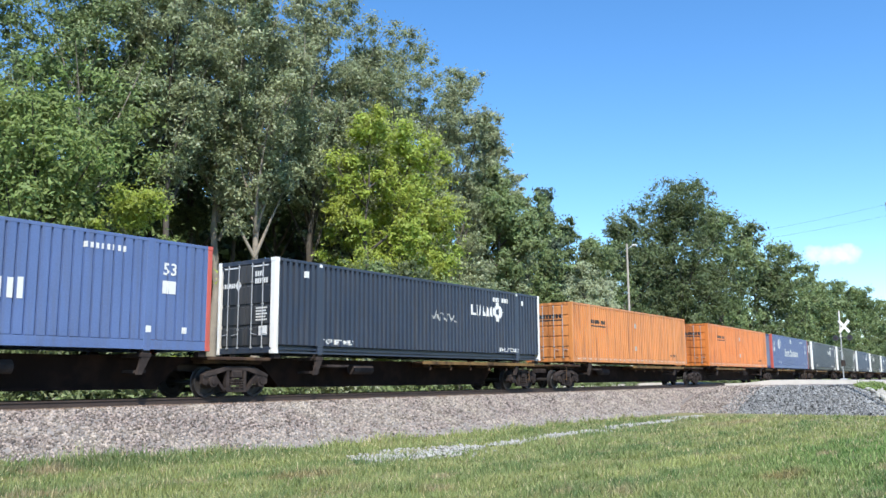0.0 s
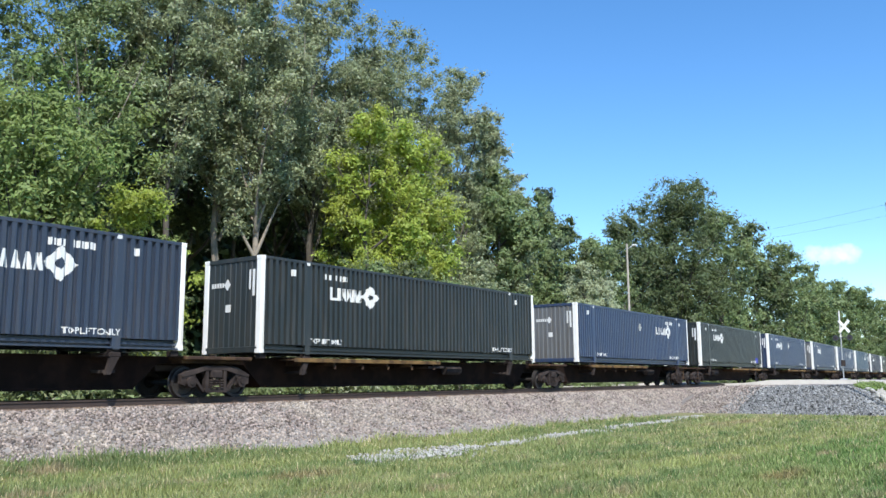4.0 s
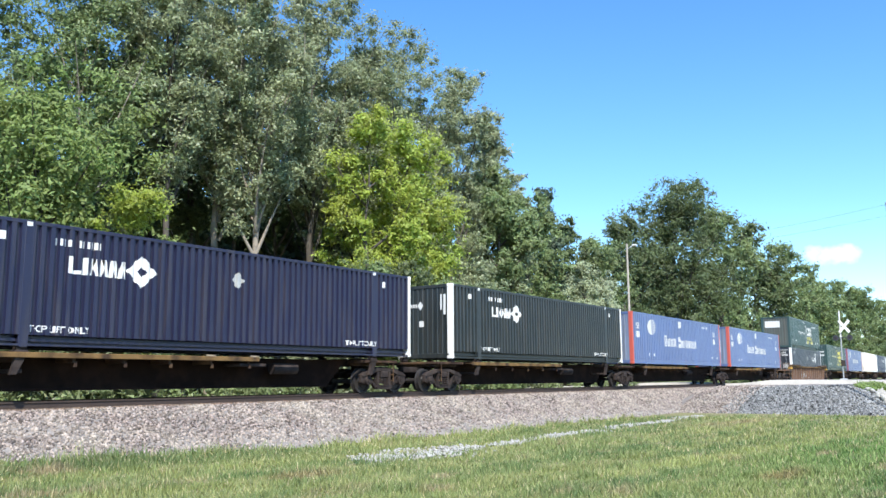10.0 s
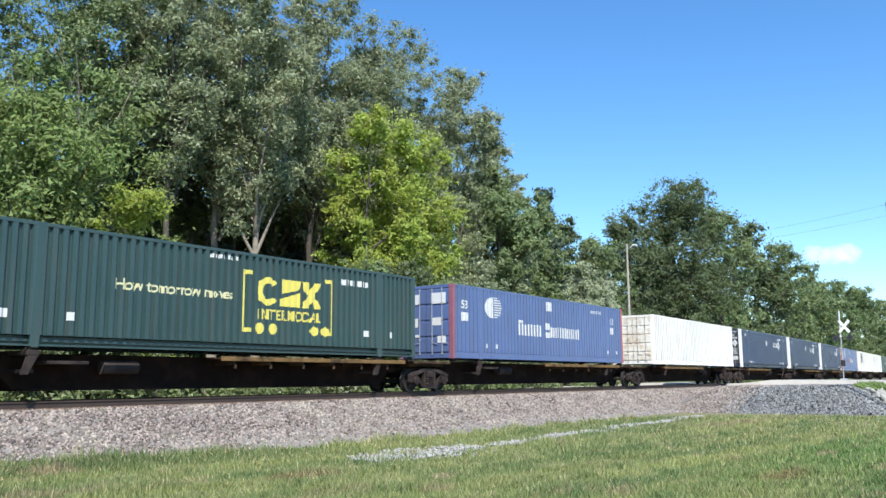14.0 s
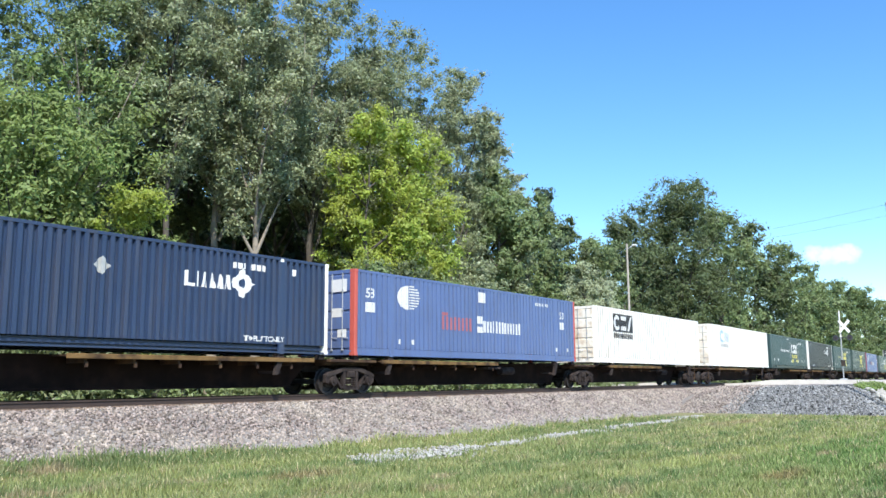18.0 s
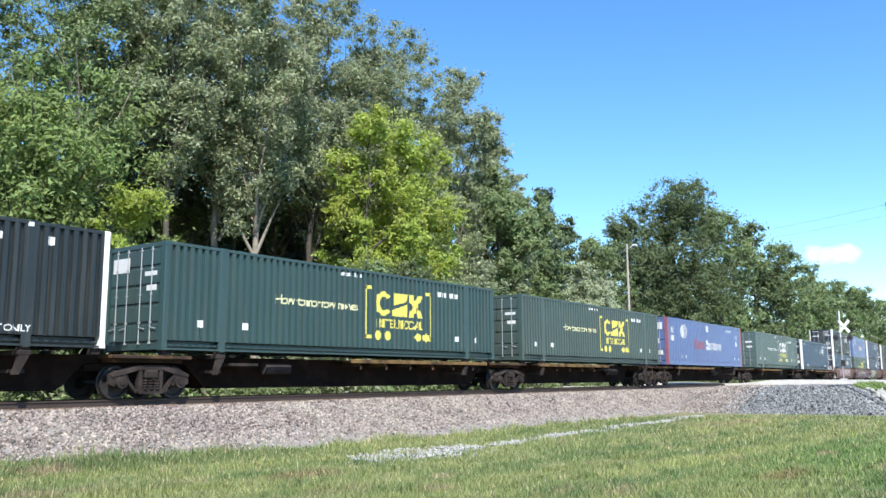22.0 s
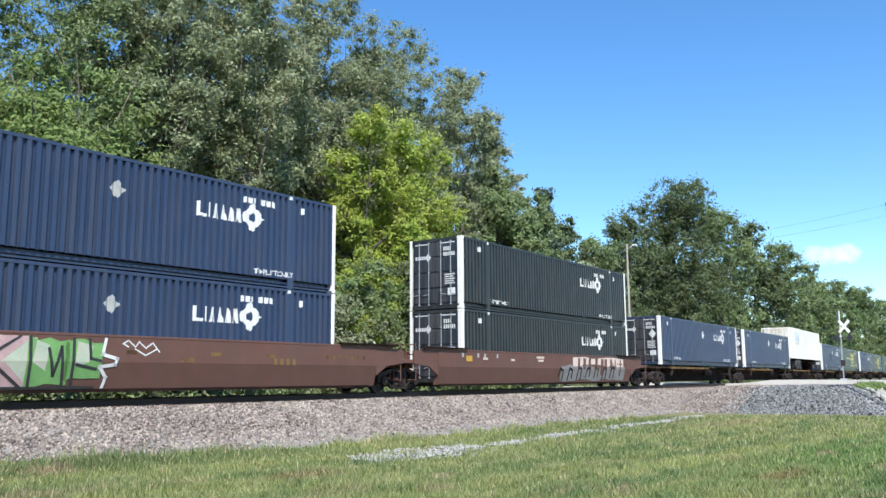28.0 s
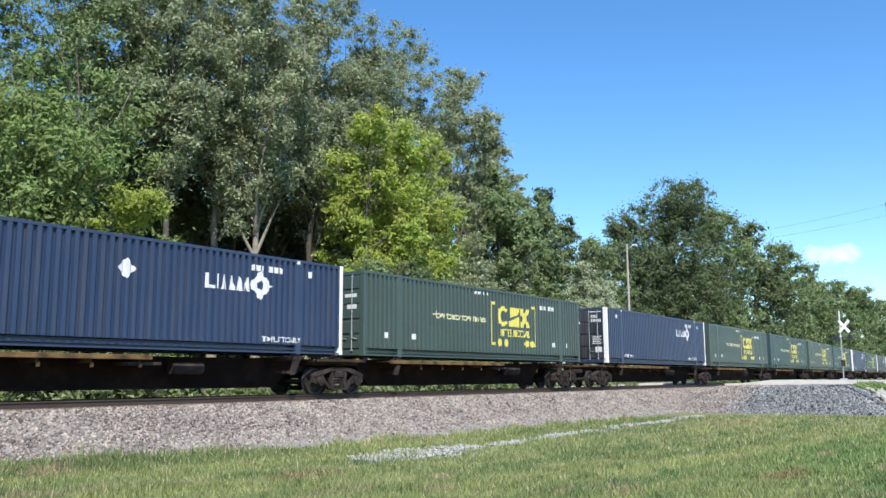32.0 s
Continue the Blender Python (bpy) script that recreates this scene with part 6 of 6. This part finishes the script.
def bank_weeds():
    rg = np.random.RandomState(79)
    n = 60
    x, y = 50.5 + 7 * rg.rand(n), 8.7 + 1.6 * rg.rand(n)
    cen = np.array([(a, b, apron_z(a, b) + 0.12) for a, b in zip(x, y)])
    v, f = leaf_cloud(rg, cen, 0.16 + 0.2 * rg.rand(n), 5000, 0.07)
    tagged(raw_mesh("bank_weeds", v, f, MAT["leaf_light"]), "green weeds growing through the gravel bank", "weeds", kind="stuff")
bank_weeds()

# ---- grass ----
def grass_field():
    rg = np.random.RandomState(21)
    n = 300000
    az = radians(6.5) + radians(61) * rg.rand(n)
    dist = 1 / (1 / 11.0 + (1 / 52.0 - 1 / 11.0) * rg.rand(n) ** 0.85)
    x, y = dist * np.cos(az), dist * np.sin(az)
    tuft = np.sin(x * 2.1 + 1.3 * np.sin(y * 1.7)) * np.sin(y * 2.6 + 1.1 * np.sin(x * 1.3))
    edge = 15.95 + 0.35 * np.sin(x * 1.1) + 0.25 * np.sin(x * 2.7) + CURVE / 2 * x * x
    edge = np.where(x > 41.5, np.minimum(edge, 7.2 + 0 * x), np.where(x > 36, np.minimum(edge, 15.95 - (x - 36) * 0.9), edge))
    edge = edge + 0.55 * rg.normal(size=n) * (rg.rand(n) < 0.25)
    ok = (y < edge) & (rg.rand(n) < 0.75 + 0.25 * tuft)
    strip = (np.abs(y - 12.15 - 0.082 * (x - 13.4)) < np.where(x < 18, 0.5, 0.24)) & (x > 13.8) & (x < 38)
    ok &= ~(strip & (rg.rand(n) < np.where(x < 18, 0.38, 0.2)))
    x, y, tuft, dist = x[ok], y[ok], tuft[ok], dist[ok]
    n = len(x)
    t = np.clip((x - 8) / 9, 0, 1)
    t2 = np.clip((y - 8) / 8, 0, 1)
    z = -1.28 + 0.22 * (1 - t * t * (3 - 2 * t)) * t2 * t2 * (3 - 2 * t2)
    rough = np.clip((y - 14.2 - CURVE / 2 * x * x) / 1.2, 0, 1)
    h = (0.05 + 0.09 * rg.rand(n) ** 1.5) * (1 + 0.45 * tuft) * (1 + 1.6 * rough * rg.rand(n) ** 2)
    w = 0.006 + 0.0006 * dist
    a = rg.rand(n) * 2 * np.pi
    lean = rg.normal(size=(n, 2)) * 0.45 * h[:, None]
    p = np.stack([x, y, z - 0.02], 1)
    side = np.stack([np.cos(a), np.sin(a), 0 * a], 1) * w[:, None]
    tip = p + np.concatenate([lean, (h + 0.02)[:, None]], 1)
    v = np.stack([p - side, p + side, tip], 1).reshape(-1, 3)
    tagged(raw_mesh("grass_blades", v, np.arange(3 * n).reshape(-1, 3), MAT["grass"]), "short mown green grass with dry straw patches", "grass", kind="stuff")
grass_field()

# ---- level crossing mast, pole and wires ----
def crossing_mast():
    x, y = 76.4, 15.9
    t = thing("crossing_signal", pose(x, y, 0.02, 0, 0, -78), "level crossing mast with white crossed boards and lamps", "signal")
    part("mast", Build().tube((-0.05, 0, -0.4), (-0.05, 0, 3.7), 0.05, n=10), MAT["steel"], t, "grey steel mast")
    part("mast_top", Build().tube((-0.05, 0, 3.7), (-0.05, 0, 5.85), 0.06, n=10), MAT["white"], t, "white mast top")
    part("mast_base", Build().box(-0.35, 0.25, -0.3, 0.3, -0.4, 0.3, 0.03), MAT["steel"], t)
    for k, ang in enumerate((52, -52)):
        b = Build().box(-0.62, 0.62, -0.02, 0.02, -0.11, 0.11)
        m = pose(0.26, -0.10 - 0.05 * k, 4.55, 0, ang, 0)
        b.v = [tuple(m @ Vector(p)) for p in b.v]
        part("crossbuck_board", b, MAT["white"], t, "white reflective board")
    part("cross_arm", Build().tube((-0.55, 0, 3.62), (0.75, 0, 3.62), 0.035, n=8), MAT["black_metal"], t)
    for sx in (-0.42, 0.62):
        lamp = part("signal_lamp", Build().lathe((sx, 0, 3.62), [(-0.08, 0.0), (-0.08, 0.24), (0.0, 0.24), (0.06, 0.12)], 16), MAT["black_metal"], t, "black round backplate")
        part("lens", Build().lathe((sx, -0.09, 3.62), [(-0.02, 0.0), (0.0, 0.11)], 12), MAT["dark_glass"], lamp)
    part("relay_box", Build().box(-0.16, 0.16, -0.16, 0.16, 1.3, 1.8, 0.03), MAT["bogie"], t, "dark relay box")
crossing_mast()
def roadside_pole():
    x, y = 45.4, 6.9
    t = thing("roadside_pole", pose(x, y, apron_z(x, y), 0, 0, -100), "weathered wooden pole with a round sign beside the road", "pole")
    part("post", Build().tube((0, 0, -0.4), (0, 0, 10.2), 0.17, 0.11, 8), MAT["post_wood"], t)
    part("sign_plate", Build().lathe((0, -0.18, 4.6), [(-0.01, 0.0), (-0.01, 0.42), (0.01, 0.42), (0.01, 0.0)], 20), MAT["white"], t)
roadside_pole()
def track_blocks():
    for px, py in ((668, 712), (950, 703)):
        p = ray_at(px, py, 19.25 if px < 800 else 19.5)
        b = Build().box(-0.22, 0.22, -0.13, 0.13, -0.08, 0.10, 0.02)
        ob = tagged(new("track_block", b.mesh("track_block", MAT["concrete"])), "pale concrete block beside the rail", "block")
        ob.matrix_basis = pose(p.x, p.y, p.z + 0.04, 0, 0, 2)
track_blocks()
def utility_pole():
    p = ray_at(1109, 432, 34)
    z = ground_z(p.x, p.y)
    t = thing("utility_pole", pose(p.x, p.y, z), "weathered wooden utility pole with a small lamp head", "pole")
    h = p.z - z
    part("shaft", Build().tube((0, 0, -0.3), (0, 0, h), 0.14, 0.085, 10), MAT["post_wood"], t)
    part("lamp_arm", Build().tube((0, 0, h - 0.5), (0.5, -0.5, h - 0.1), 0.04, n=6), MAT["steel"], t)
    part("lamp_head", Build().box(0.35, 0.75, -0.75, -0.35, h - 0.18, h - 0.02, 0.04), MAT["white"], t, "pale lamp head")
utility_pole()
def wires():
    for dz in (0.0, -0.55):
        p = ray_at(1109, 434, 34) + Vector((0, 0, dz))
        q = Vector((45.4, 6.9, apron_z(45.4, 6.9) + 10.1 + dz))
        b = Build()
        prev = p
        for j in range(1, 13):
            n_ = p.lerp(q, j / 12) - Vector((0, 0, 0.5 * 4 * (j / 12) * (1 - j / 12)))
            b.tube(prev, n_, 0.005, n=4, caps=False)
            prev = n_
        tagged(new("power_line", b.mesh("power_line", MAT["black_metal"])), "thin overhead power line between two poles", "wire")
wires()

# ---- sleepers near the camera ----
def near_ties():
    root = tagged(new("sleepers"), "weathered wooden railway sleepers bedded in ballast", "sleepers", kind="structure")
    me = Build().box(-0.115, 0.115, -1.3, 1.3, -0.10, 0.115, 0.015).mesh("sleeper", MAT["tie"])
    rg = random.Random(9)
    s = -4.0
    while s < 96:
        ob = new("sleeper", me)
        ob.parent = root
        ob.matrix_basis = on_track(s, -0.29 + rg.uniform(-0.01, 0.012)) @ pose(0, rg.uniform(-0.04, 0.04), 0, 0, 0, rg.uniform(-1, 1))
        s += 0.52 + rg.uniform(-0.02, 0.02)
near_ties()

motions()
